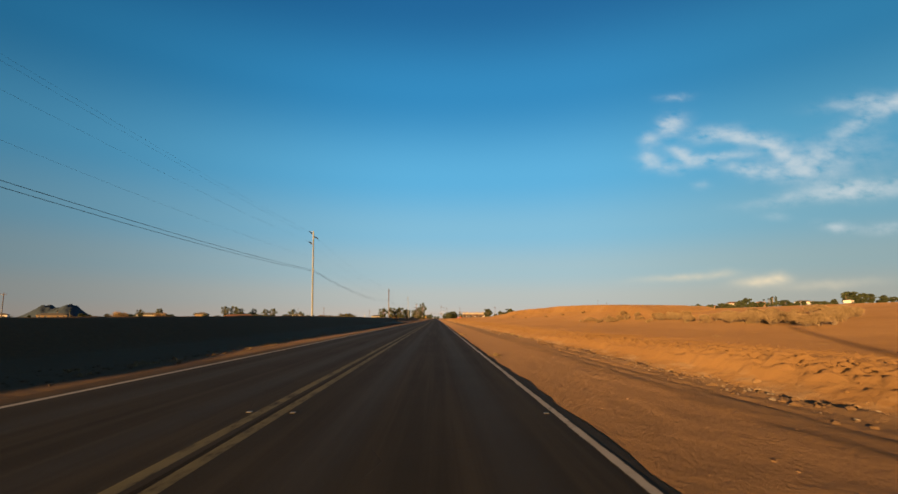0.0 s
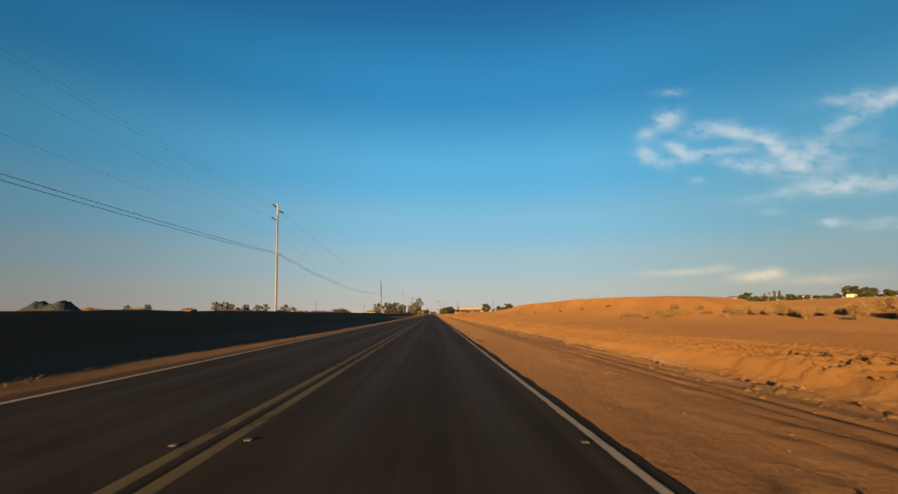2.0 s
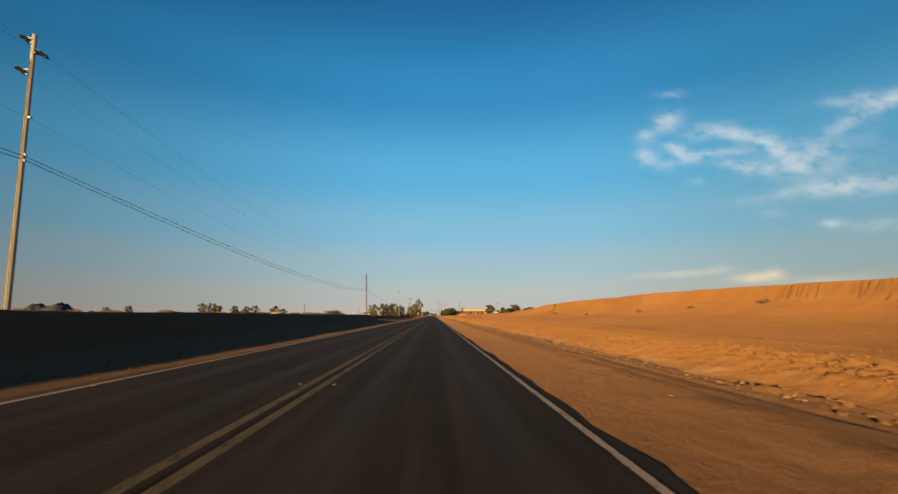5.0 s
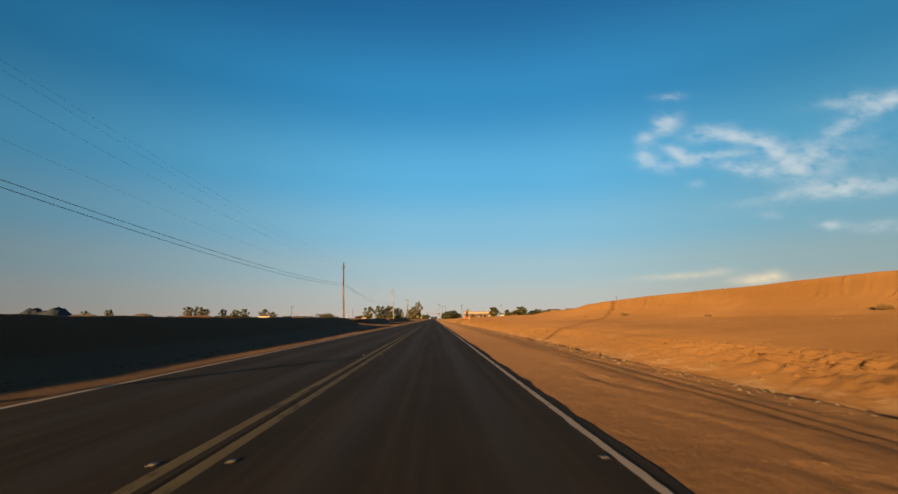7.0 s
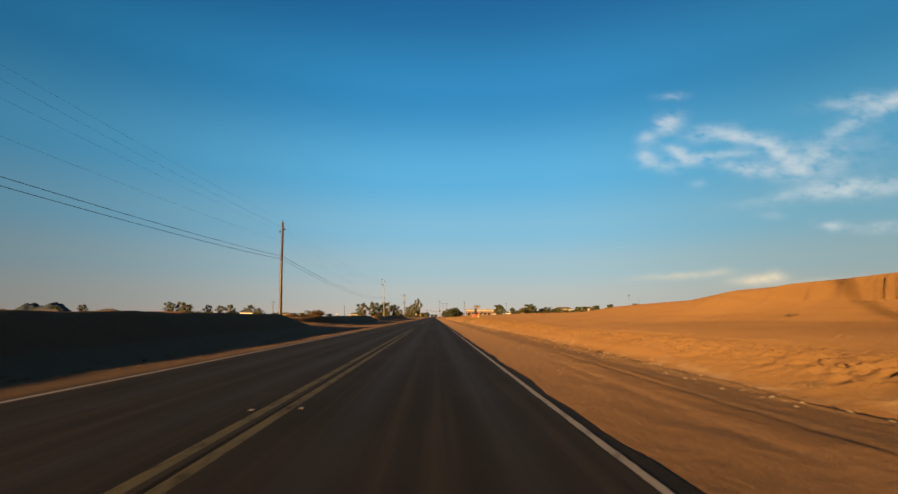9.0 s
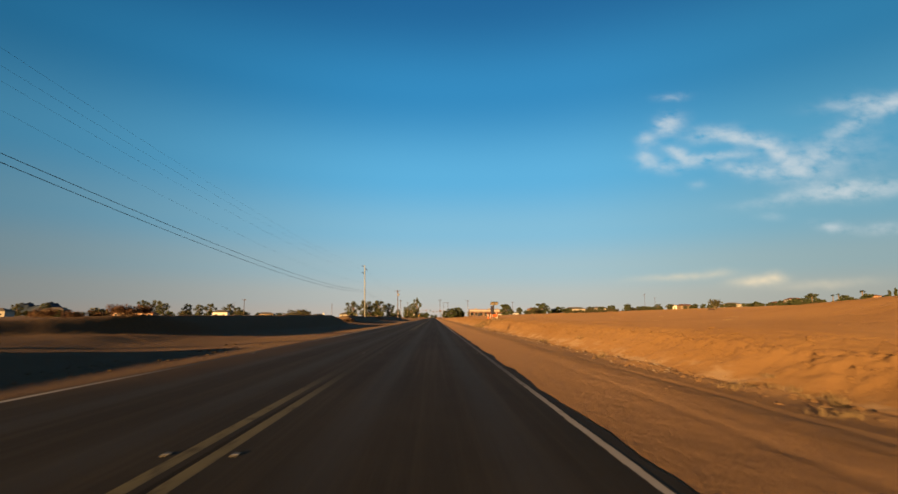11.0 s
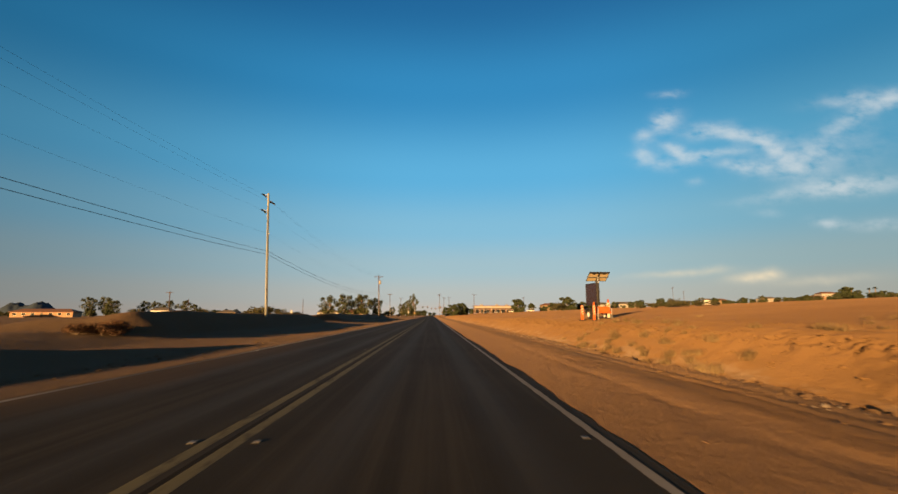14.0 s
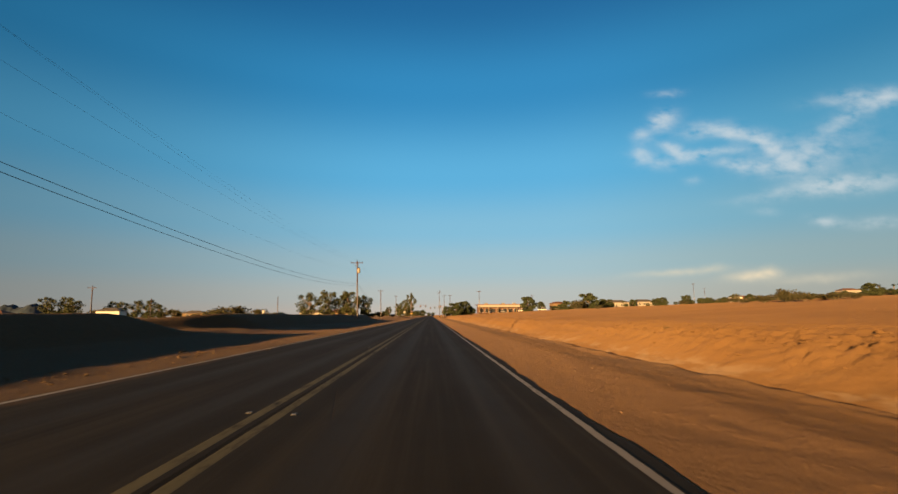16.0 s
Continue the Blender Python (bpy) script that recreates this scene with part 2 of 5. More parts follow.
def soil():
    """Red-brown desert soil: silt, paler and darker bands along the road, pebbles and fine crust."""
    m = Mat("desert_soil", 0.95)
    broad, mid, fine = m.noise(0.12, 6, 0.6), m.noise(0.9, 6, 0.65), m.noise(9, 6, 0.7)
    along = m.noise(0.5, 5, 0.6, (2.2, 0.12, 1))
    base = m.mix(m.range(broad, 0.35, 0.65), SOIL_A, SOIL_B)
    base = m.mix(m.math("MULTIPLY", m.range(along, 0.5, 0.72), 0.5), base, SOIL_C)
    base = m.mix(m.math("MULTIPLY", m.range(mid, 0.52, 0.75), 0.45), base, SOIL_D)
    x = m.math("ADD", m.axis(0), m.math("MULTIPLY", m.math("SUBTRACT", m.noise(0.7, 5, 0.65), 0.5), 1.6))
    # darker over all ground west of the road, paler along the inner eastern shoulder
    west_soil = m.range(x, -3.0, -2.0, 1.0, 0.0)
    shoulder_e = m.math("MULTIPLY", m.range(x, 3.0, 3.6), m.range(x, 6.0, 6.9, 1.0, 0.0))
    base = m.mix(m.math("MULTIPLY", west_soil, 0.85), base, (0.074, 0.055, 0.041))
    base = m.mix(m.math("MULTIPLY", shoulder_e, 0.6), base, (0.180, 0.118, 0.074))
    # an uneven darker band on the outer eastern shoulder, up to the scarp
    dark_band = m.math("MULTIPLY", m.range(x, 6.1, 7.0), m.range(x, 8.5, 8.95, 1.0, 0.0))
    base = m.mix(m.math("MULTIPLY", dark_band, m.range(m.noise(0.5, 5, 0.65, (1.6, 0.25, 1)), 0.3, 0.62, 0.35, 0.85)), base, (0.078, 0.056, 0.041))
    silt = m.math("MULTIPLY", m.range(x, 8.7, 9.0), m.range(x, 9.6, 10.1, 1.0, 0.0))
    base = m.mix(m.math("MULTIPLY", silt, m.range(m.noise(1.4, 5, 0.7, (1, 0.5, 1)), 0.45, 0.6, 0.0, 0.6)), base, (0.20, 0.155, 0.11))
    grit = m.range(m.cells(26), 0.0, 0.35)
    base = m.mix(m.math("MULTIPLY", m.range(fine, 0.35, 0.7), 0.35), base, m.mix(0.5, SOIL_B, SOIL_D))
    m.colour(base)
    h = m.math("MULTIPLY_ADD", m.noise(2.2, 8, 0.7), 1.0, m.math("MULTIPLY", fine, 0.35))
    h = m.math("MULTIPLY_ADD", grit, -0.05, h)
    m.bump(h, 0.85, 0.07)
    m.b.inputs["Diffuse Roughness"].default_value = 1.0
    m.b.inputs["Specular IOR Level"].default_value = 0.1
    return m.m


def asphalt():
    """Old asphalt, worn smoother in the wheel paths, dusty towards the edges, with hairline seams."""
    m = Mat("worn_asphalt", 0.85)
    x = m.axis(0)
    patch, streak, grain = m.noise(0.35, 6, 0.6), m.noise(1.2, 5, 0.6, (3.0, 0.05, 1)), m.noise(55, 4, 0.7)
    base = m.mix(m.range(patch, 0.35, 0.7), (0.0223, 0.0203, 0.0163), (0.0329, 0.0298, 0.0240))
    base = m.mix(m.math("MULTIPLY", m.range(streak, 0.42, 0.7), 0.7), base, (0.0547, 0.0471, 0.0361))
    wheel = m.range(m.math("ABSOLUTE", m.math("SUBTRACT", m.math("ABSOLUTE", m.math("SUBTRACT", m.math("ABSOLUTE", x), 1.9)), 0.85)), 0.0, 0.5, 1.0, 0.0)
    base = m.mix(m.math("MULTIPLY", wheel, 0.35), base, (0.0513, 0.0452, 0.0351))
    dust = m.range(m.math("ADD", m.math("ABSOLUTE", x), m.math("MULTIPLY", m.noise(0.8, 6, 0.7), 0.9)), 4.25, 4.8)
    base = m.mix(m.math("MULTIPLY", dust, 0.55), base, SOIL_A)
    y = m.axis(1)
    wander = m.math("ADD", x, m.math("MULTIPLY", m.math("SUBTRACT", m.noise(0.45, 6, 0.7, (1, 0.4, 1)), 0.5), 3.2))
    for y0, y1 in ((150, 180), (206, 230)):                # dirt tracked out of the gaps in the bank
        reach = m.math("MULTIPLY", m.range(y, y0, y0 + 7), m.range(y, y1 - 8, y1, 1.0, 0.0))
        tracked = m.math("MULTIPLY", reach, m.range(wander, -3.9, -2.3, 0.55, 0.0))
        base = m.mix(tracked, base, SOIL_C)
    seam = m.range(m.math("ADD", m.math("ABSOLUTE", x), m.math("MULTIPLY", m.noise(3, 4, 0.6, (1, 0.3, 1)), 0.05)), 0.09, 0.115, 1.0, 0.0)
    base = m.mix(m.math("MULTIPLY", seam, m.math("SUBTRACT", 0.92, m.math("MULTIPLY", 0.7, m.math("MULTIPLY", m.range(y, 150, 156), m.range(y, 184, 190, 1.0, 0.0))))), base, (0.0094, 0.0074, 0.0054))
    base = m.mix(m.range(grain, 0.35, 0.75, 0.0, 0.45), base, (0.0569, 0.0512, 0.0402))
    crack = m.range(m.cells(0.55, "DISTANCE_TO_EDGE"), 0.0, 0.006, 1.0, 0.0)
    crack = m.math("MULTIPLY", crack, m.range(m.noise(0.25, 3), 0.5, 0.6))
    base = m.mix(m.math("MULTIPLY", crack, 0.3), base, (0.0196, 0.0186, 0.0168))
    m.colour(base)
    m.rough(m.range(wheel, 0, 1, 0.9, 0.78))
    m.bump(m.math("SUBTRACT", grain, m.math("MULTIPLY", crack, 0.8)), 0.5, 0.006)
    m.b.inputs["Specular IOR Level"].default_value = 0.06
    return m.m


def road_paint(name, colour, wear, fades=(), middle=None):
    """Thermoplastic line paint, scuffed through to the asphalt. fades: stretches (from, to, share lost) along the road."""
    m = Mat(name, 0.7)
    scuff = m.math("ADD", m.noise(5, 7, 0.75, (1, 0.35, 1)), m.math("MULTIPLY", m.noise(0.25, 3, 0.5, (0.2, 1, 1)), 0.5))
    gone = m.range(scuff, wear, wear + 0.25)
    for fade in fades:
        y = m.axis(1)
        worn = m.math("MULTIPLY", m.range(y, fade[0], fade[0] + 6), m.range(y, fade[1] - 8, fade[1], 1.0, 0.0))
        gone = m.math("MAXIMUM", gone, m.math("MULTIPLY", worn, fade[2]))
    if middle is not None:                                 # ragged, dusty edges
        away = m.math("ABSOLUTE", m.math("SUBTRACT", m.axis(0), middle))
        edge = m.math("MULTIPLY_ADD", m.noise(2.6, 6, 0.75, (2, 0.6, 1)), 0.075, away)
        gone = m.math("MAXIMUM", gone, m.range(edge, 0.072, 0.09))
    m.colour(m.mix(gone, m.mix(m.noise(2, 5), colour, tuple(c * 0.7 for c in colour)), (0.025, 0.021, 0.016)))
    m.bump(m.noise(40, 3), 0.3, 0.004)
    m.rough(0.88)
    m.b.inputs["Specular IOR Level"].default_value = 0.12
    return m.m


def leaf_mat(name, a, b, dry=None):
    """Foliage: each leaf clump its own shade."""
    m = Mat(name, 0.75)
    c = m.mix(m.island(), a, b)
    if dry:
        c = m.mix(m.range(m.noise(0.8, 3), 0.45, 0.65), c, dry)
    m.colour(c)
    m.b.inputs["Specular IOR Level"].default_value = 0.15
    return m.m


SOIL_A, SOIL_B, SOIL_C, SOIL_D = (0.150, 0.090, 0.040), (0.126, 0.073, 0.031), (0.102, 0.062, 0.030), (0.170, 0.108, 0.052)
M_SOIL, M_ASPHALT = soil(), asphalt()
M_WHITE_LINE = road_paint("white_line_paint", (0.40, 0.37, 0.32), 0.78, ((150, 186, 0.78), (203, 246, 0.45)), 3.635)
M_WHITE_LINE_WEST = road_paint("dusty_line_paint", (0.42, 0.39, 0.34), 0.82, ((152, 176, 0.92), (208, 224, 0.75)))
M_YELLOW_LINE = road_paint("yellow_line_paint", (0.150, 0.130, 0.068), 0.72, ((150, 194, 0.93),))
M_STEEL_POLE = mottled("weathered_pole", (0.22, 0.235, 0.225), (0.30, 0.315, 0.30), 2.5, 0.65, 0.0, 0.2, (3, 3, 0.3))
M_WOOD_POLE = mottled("creosoted_wood", (0.030, 0.018, 0.012), (0.085, 0.048, 0.028), 3, 0.85, 0, 0.7, (6, 6, 0.25))
M_INSULATOR = mottled("dark_insulator", (0.010, 0.010, 0.013), (0.018, 0.017, 0.02), 9, 0.5)
M_WIRE = mottled("wire", (0.03, 0.03, 0.033), (0.05, 0.05, 0.05), 4, 0.6)
M_GALV = mottled("galvanised_steel", (0.20, 0.20, 0.20), (0.28, 0.28, 0.275), 6, 0.5, 0.7)
M_ORANGE = mottled("orange_paint", (0.42, 0.085, 0.015), (0.5, 0.105, 0.02), 5, 0.5)
M_STRIPE_ORANGE = mottled("orange_sheeting", (0.50, 0.10, 0.02), (0.56, 0.12, 0.025), 9, 0.4)
M_STRIPE_WHITE = mottled("white_sheeting", (0.50, 0.47, 0.38), (0.58, 0.54, 0.44), 9, 0.4)
M_BOARD = mottled("dark_display", (0.026, 0.015, 0.016), (0.033, 0.019, 0.020), 3, 0.25, 0, 0.05)
M_BLACK = mottled("black_housing", (0.015, 0.015, 0.016), (0.03, 0.03, 0.03), 7, 0.55)
M_RUBBER = mottled("tyre_rubber", (0.018, 0.018, 0.018), (0.035, 0.033, 0.03), 14, 0.85)
M_RIM = mottled("white_rim", (0.62, 0.61, 0.58), (0.75, 0.74, 0.7), 9, 0.45)
M_PANEL_BACK = mottled("panel_backsheet", (0.34, 0.28, 0.18), (0.42, 0.35, 0.23), 5, 0.6)
M_PANEL_CELL = mottled("solar_cells", (0.012, 0.016, 0.04), (0.02, 0.025, 0.055), 8, 0.2)
M_LENS = mottled("amber_lens", (0.30, 0.085, 0.015), (0.38, 0.11, 0.02), 9, 0.25)
M_REFLECTOR = mottled("marker_ceramic", (0.060, 0.056, 0.048), (0.085, 0.08, 0.068), 30, 0.45)
M_PALE_BUSH = leaf_mat("pale_dry_twigs", (0.15, 0.108, 0.060), (0.28, 0.205, 0.115))
M_WEED = leaf_mat("rusty_weeds", (0.055, 0.030, 0.018), (0.11, 0.062, 0.034))
M_BARK = mottled("bark", (0.10, 0.075, 0.055), (0.19, 0.15, 0.11), 4, 0.9, 0, 0.7, (4, 4, 0.5))
M_LEAF = leaf_mat("eucalyptus_leaves", (0.038, 0.047, 0.021), (0.074, 0.082, 0.038))
M_LEAF_DARK = leaf_mat("dark_leaves", (0.028, 0.040, 0.018), (0.055, 0.066, 0.03))
M_LEAF_OLIVE = leaf_mat("olive_scrub_leaves", (0.040, 0.041, 0.021), (0.070, 0.067, 0.034))
M_STRAW = leaf_mat("straw", (0.13, 0.092, 0.045), (0.24, 0.18, 0.095))
M_DRY_BUSH = leaf_mat("dry_twigs", (0.12, 0.082, 0.045), (0.25, 0.175, 0.092))
M_STUCCO = mottled("tan_stucco", (0.16, 0.115, 0.072), (0.20, 0.145, 0.09), 1.5, 0.9)
M_STUCCO_PALE = mottled("pale_stucco", (0.25, 0.235, 0.215), (0.32, 0.305, 0.28), 1.5, 0.9)
M_STUCCO_PINK = mottled("pink_stucco", (0.32, 0.19, 0.12), (0.37, 0.23, 0.15), 1.5, 0.9)
M_ROOF_TILE = mottled("clay_roof", (0.12, 0.06, 0.04), (0.17, 0.085, 0.055), 3, 0.9)
M_ROOF_GREY = mottled("shingle_roof", (0.09, 0.08, 0.07), (0.14, 0.125, 0.11), 3, 0.9)
M_GLASS_DARK = mottled("window_glass", (0.02, 0.024, 0.028), (0.03, 0.034, 0.04), 3, 0.1)
M_WHITE_PAINT = mottled("white_paint", (0.52, 0.50, 0.46), (0.62, 0.60, 0.56), 4, 0.45)
M_SILVER_PAINT = mottled("silver_paint", (0.35, 0.36, 0.38), (0.42, 0.43, 0.45), 4, 0.35, 0.5)
# the blue of the distance haze is put into the hills' rock colour
M_HAZY_ROCK = mottled("hazy_hill_rock", (0.020, 0.034, 0.060), (0.032, 0.050, 0.080), 0.006, 0.95, 0, 0.6)
M_STONE = mottled("pale_stone", (0.15, 0.12, 0.09), (0.25, 0.21, 0.165), 12, 0.9, 0, 0.4)
M_SIGN = mottled("sign_face", (0.22, 0.22, 0.21), (0.27, 0.27, 0.26), 5, 0.4)
M_SIGN_YELLOW = mottled("yellow_sign_face", (0.30, 0.19, 0.03), (0.34, 0.22, 0.04), 5, 0.4)

# ---------------------------------------------------------------- helpers for shapes
def part(name, bm, material, parent=None, label="", smooth=False):
    """Links a bmesh as one mesh object under a thing."""
    me = bpy.data.meshes.new(name)
    bm.to_mesh(me)
    bm.free()
    me.materials.append(material)
    if smooth:
        for p in me.polygons:
            p.use_smooth = True
    ob = new(name, me)
    ob.parent = parent
    return tagged(ob, label)


def thing(name, m, label, category, group="", kind=""):
    ob = new(name)
    ob.empty_display_size = 0.2
    ob.matrix_basis = m
    return tagged(ob, label, category, group, kind)


def box(bm, x0, x1, y0, y1, z0, z1, bevel=0.0):
    m = Matrix.Translation(((x0 + x1) / 2, (y0 + y1) / 2, (z0 + z1) / 2)) @ Matrix.Diagonal((x1 - x0, y1 - y0, z1 - z0, 1))
    vs = bmesh.ops.create_cube(bm, size=1, matrix=m)["verts"]
    if bevel:
        es = list({e for v in vs for e in v.link_edges})
        bmesh.ops.bevel(bm, geom=es, offset=bevel, segments=2, profile=0.5, affect="EDGES")
    return bm


def tube(bm, points, radii, sides=8, cap=True):
    """A bent, tapered tube through points."""
    rings = []
    for i, p in enumerate(points):
        p = Vector(p)
        d = (Vector(points[min(i + 1, len(points) - 1)]) - Vector(points[max(i - 1, 0)])).normalized()
        a = d.orthogonal().normalized() if abs(d.z) < 0.99 else Vector((1, 0, 0))
        b = d.cross(a).normalized()
        a = b.cross(d)
        r = radii[i] if isinstance(radii, (list, tuple)) else radii
        rings.append([bm.verts.new(p + (a * math.cos(2 * math.pi * k / sides) + b * math.sin(2 * math.pi * k / sides)) * r) for k in range(sides)])
    for r0, r1 in zip(rings, rings[1:]):
        for k in range(sides):
            bm.faces.new((r0[k], r0[(k + 1) % sides], r1[(k + 1) % sides], r1[k]))
    if cap:
        bm.faces.new(rings[0][::-1])
        bm.faces.new(rings[-1])
    return bm


def lattice(ix, iy, seed):
    n = (ix.astype(np.int64) * 374761393 + iy.astype(np.int64) * 668265263 + seed * 974634541) & 0x7FFFFFFF
    n = ((n ^ (n >> 13)) * 1274126177) & 0x7FFFFFFF
    return ((n ^ (n >> 16)) & 0xFFFF) / 65535.0


def grain(x, y, seed=0):
    """Smooth value noise, 0 to 1, on arrays."""
    ix, iy = np.floor(x), np.floor(y)
    fx, fy = x - ix, y - iy
    fx, fy = fx * fx * (3 - 2 * fx), fy * fy * (3 - 2 * fy)
    a, b = lattice(ix, iy, seed), lattice(ix + 1, iy, seed)
    c, d = lattice(ix, iy + 1, seed), lattice(ix + 1, iy + 1, seed)
    return (a * (1 - fx) + b * fx) * (1 - fy) + (c * (1 - fx) + d * fx) * fy


def rough(x, y, octaves=4, seed=0):
    """Fractal noise, about -0.5 to 0.5."""
    total, amp, norm = 0.0, 1.0, 0.0
    for o in range(octaves):
        total = total + amp * (grain(x * 2.03 ** o + 17 * o, y * 2.03 ** o + 31 * o, seed + o) - 0.5)
        norm += amp
        amp *= 0.5
    return total / norm


def ease(v, a, b):
    t = np.clip((v - a) / (b - a), 0, 1)
    return t * t * (3 - 2 * t)


# ---------------------------------------------------------------- the lie of the land
ROAD_W, ROAD_E = -4.4, 3.84
BANKS = ((-200.0, 156.0, 2.4), (172.0, 216.0, 2.4), (226.8, 265.5, 0.2), (277.0, 352.0, 2.4))   # stretches of the western bank: from, to, slant of the near end


def west_edge(y):
    return np.interp(y, (0, 22, 45, 130, 260, 400), (-3.86, -3.88, -4.06, -4.16, -4.26, -4.3))


def land(x, y):
    """Height of the ground at arrays x, y."""
    x, y = np.broadcast_arrays(np.asarray(x, float), np.asarray(y, float))
    # east side: shoulder, swale with a little scarp, then the slopes of the graded field
    scarp = 8.7 + 0.7 * rough(x * 0 + 3, y * 0.09, 3, 5) + 0.25 * rough(x * 0 + 9, y * 0.8, 2, 8)
    xe = x - (scarp - 8.7) * ease(x, 5, 8) * (1 - ease(x, 10, 13))
    front = np.interp(xe, E_FRONT_X, E_FRONT_Z)
    front = front - np.interp(xe, (10.5, 12, 15, 19, 22, 25, 28, 32, 44), (0, 0.08, 0.28, 0.44, 0.46, 0.40, 0.34, 0.22, 0)) * (1 - ease(y, 58, 86))
    field = np.interp(xe, E_FIELD_X, E_FIELD_Z)
    wob = 3 * rough(x * 0.05, y * 0 + 2, 2, 12)
    k2 = ease(y, 146 + wob, 160 + wob)
    east = front * (1 - k2) + field * k2
    # the cut spoil heap: a smooth apron under a steep, rain-gullied upper face
    crest_z = np.interp(y + 0.8 * wob, HEAP_Y, HEAP_Z) + 0.22 * rough(x * 0.02, y * 0.09, 4, 23)
    back = 1.25 * np.maximum(x - 27.5, 0)
    crest_z = crest_z - 3 * (ease(y, 53, 59) - ease(y - back, 53, 59))
    steep = ease(y, 52, 57) * (1 - ease(y, 134, 142))
    brink = np.interp(y, HEAP_Y, HEAP_X) + 1.1 * rough(x * 0, y * 0.07, 3, 24) + 0.5 * rough(x * 0 + 4, y * 0.55, 3, 26)
    xr = xe - brink
    soft = np.interp(xr, (-5.5, -3.2, -1.6, 0.0, 1.2, 2.6), (0.0, 0.14, 0.38, 0.74, 0.94, 1.0))
    hard = np.interp(xr, (-5.0, -3.0, -1.6, -0.6, 0.0, 0.6), (0.0, 0.12, 0.30, 0.46, 0.95, 1.0))
    east = east + np.maximum(crest_z - east, 0) * (soft * (1 - steep) + hard * steep)
    face = np.interp(xr, (-1.35, -0.7, -0.1, 0.45), (0.0, 1.0, 1.0, 0.0)) * ease(y, 53, 57) * (1 - ease(y, 135, 139))
    washed = 0.32 * ease(y, 53, 57) * (1 - ease(y, 74, 82)) + ease(y, 115, 119) * (1 - ease(y, 131, 136)) + 0.5 * ease(grain(x * 0, y * 0.11, 25), 0.40, 0.66)
    yg = y - 0.55 * xr + 0.35 * rough(x * 0.9, y * 0.35, 2, 67)
    gully = np.minimum(np.abs(rough(x * 0.03, yg * 0.85, 3, 21)) * 5.0, 0.16 + np.abs(rough(x * 0.05, yg * 1.7, 2, 68)) * 3.6) + 0.3 * np.abs(rough(x * 0.8, y * 2.1, 2, 22))
    east = east - face * np.clip(0.40 - gully, 0, 1) * 1.6 * np.minimum(washed, 1) * ease(grain(x * 0 + 3, yg * 0.6, 66), 0.2, 0.6)
    # crumbling lip on the far side of the swale
    lip_at = 10.0 + 0.5 * rough(x * 0 + 6, y * 0.11, 3, 27) + 0.22 * rough(x * 0 + 2, y * 1.4, 3, 28)
    lip = ease(grain(x * 0, y * 0.045, 29), 0.35, 0.55) * (0.15 + 0.14 * k2)
    east = east + lip * np.clip((x - lip_at) / 0.16, 0, 1) * (1 - ease(x, 10.6, 12.6))
    # loose soil: windrow, ruts, lug marks of heavy tyres
    wind = np.exp(-((xe - 8.45) / 0.32) ** 2)
    east = east + wind * (0.05 + 0.22 * np.maximum(rough(x * 1.6, y * 0.7, 4, 31), -0.15))
    churn = np.exp(-((x - 11.1 - 0.9 * rough(x * 0, y * 0.05, 2, 33)) / 1.1) ** 2)
    east = east + churn * (0.09 * rough(x * 1.5, y * 1.3, 4, 35) + 0.08 * ease(grain(x * 0.3, y * 0.1, 34), 0.30, 0.5) * rough(x * 2.6, y * 2.0, 3, 36) + ease(grain(x * 0.3 + 5, y * 0.08, 39) + 0.12 * k2, 0.30, 0.42) * (0.075 * ease(rough(x * 3.4, y * 2.6, 3, 40), -0.02, 0.10) + 0.05 * ease(rough(x * 6.5, y * 5.0, 2, 69), 0.0, 0.12)))
    for track, seed in ((11.35, 37), (12.85, 38)):
        off = (x - track - 0.8 * rough(x * 0 + 4, y * 0.03, 2, seed)) / 0.36
        lug = np.clip(1.6 - np.abs(off) ** 3, 0, 1) * np.clip(1.5 * np.sin(y * 2 * math.pi / 0.46 + 2.6 * np.abs(off)), -1, 1)
        fresh = np.maximum(ease(y, 8, 11) * (1 - ease(y, 30, 34)), ease(y, 197, 200) * (1 - ease(y, 212, 216)))
        east = east + ((0.018 + 0.022 * fresh) * lug - 0.015 * np.exp(-off ** 4)) * np.maximum(fresh, ease(grain(x * 0, y * 0.07, seed + 2), 0.25, 0.45))
    east = east + 0.05 * rough(x * 0.7, y * 0.35, 4, 41) * ease(x, 4.2, 6) + 0.03 * rough(x * 3, y * 1.1, 3, 43) * ease(x, 4.0, 5)
    # rain rills across the shoulder
    vein = np.clip(1 - np.abs(rough(x * 0.9 + y * 0.22, y * 0.2, 3, 63)) / 0.05, 0, 1)
    east = east - 0.022 * vein * ease(grain(x * 0.25, y * 0.09, 65), 0.55, 0.75) * ease(x, 4.6, 5.6) * (1 - ease(x, 8.0, 8.6))
    for rut, deep in ((5.6, 0.014), (7.05, 0.018), (7.6, 0.022), (8.15, 0.022)):
        off = rut + 0.6 * rough(x * 0 + rut, y * 0.05, 2, 45) + 0.08 * rough(x * 0 + rut, y * 0.6, 2, 46)
        east = east - deep * (np.exp(-((x - off) / 0.11) ** 2) - 0.45 * np.exp(-((x - off - 0.22) / 0.11) ** 2)) * ease(grain(x * 0, y * 0.06, int(rut * 10)), 0.3, 0.55)
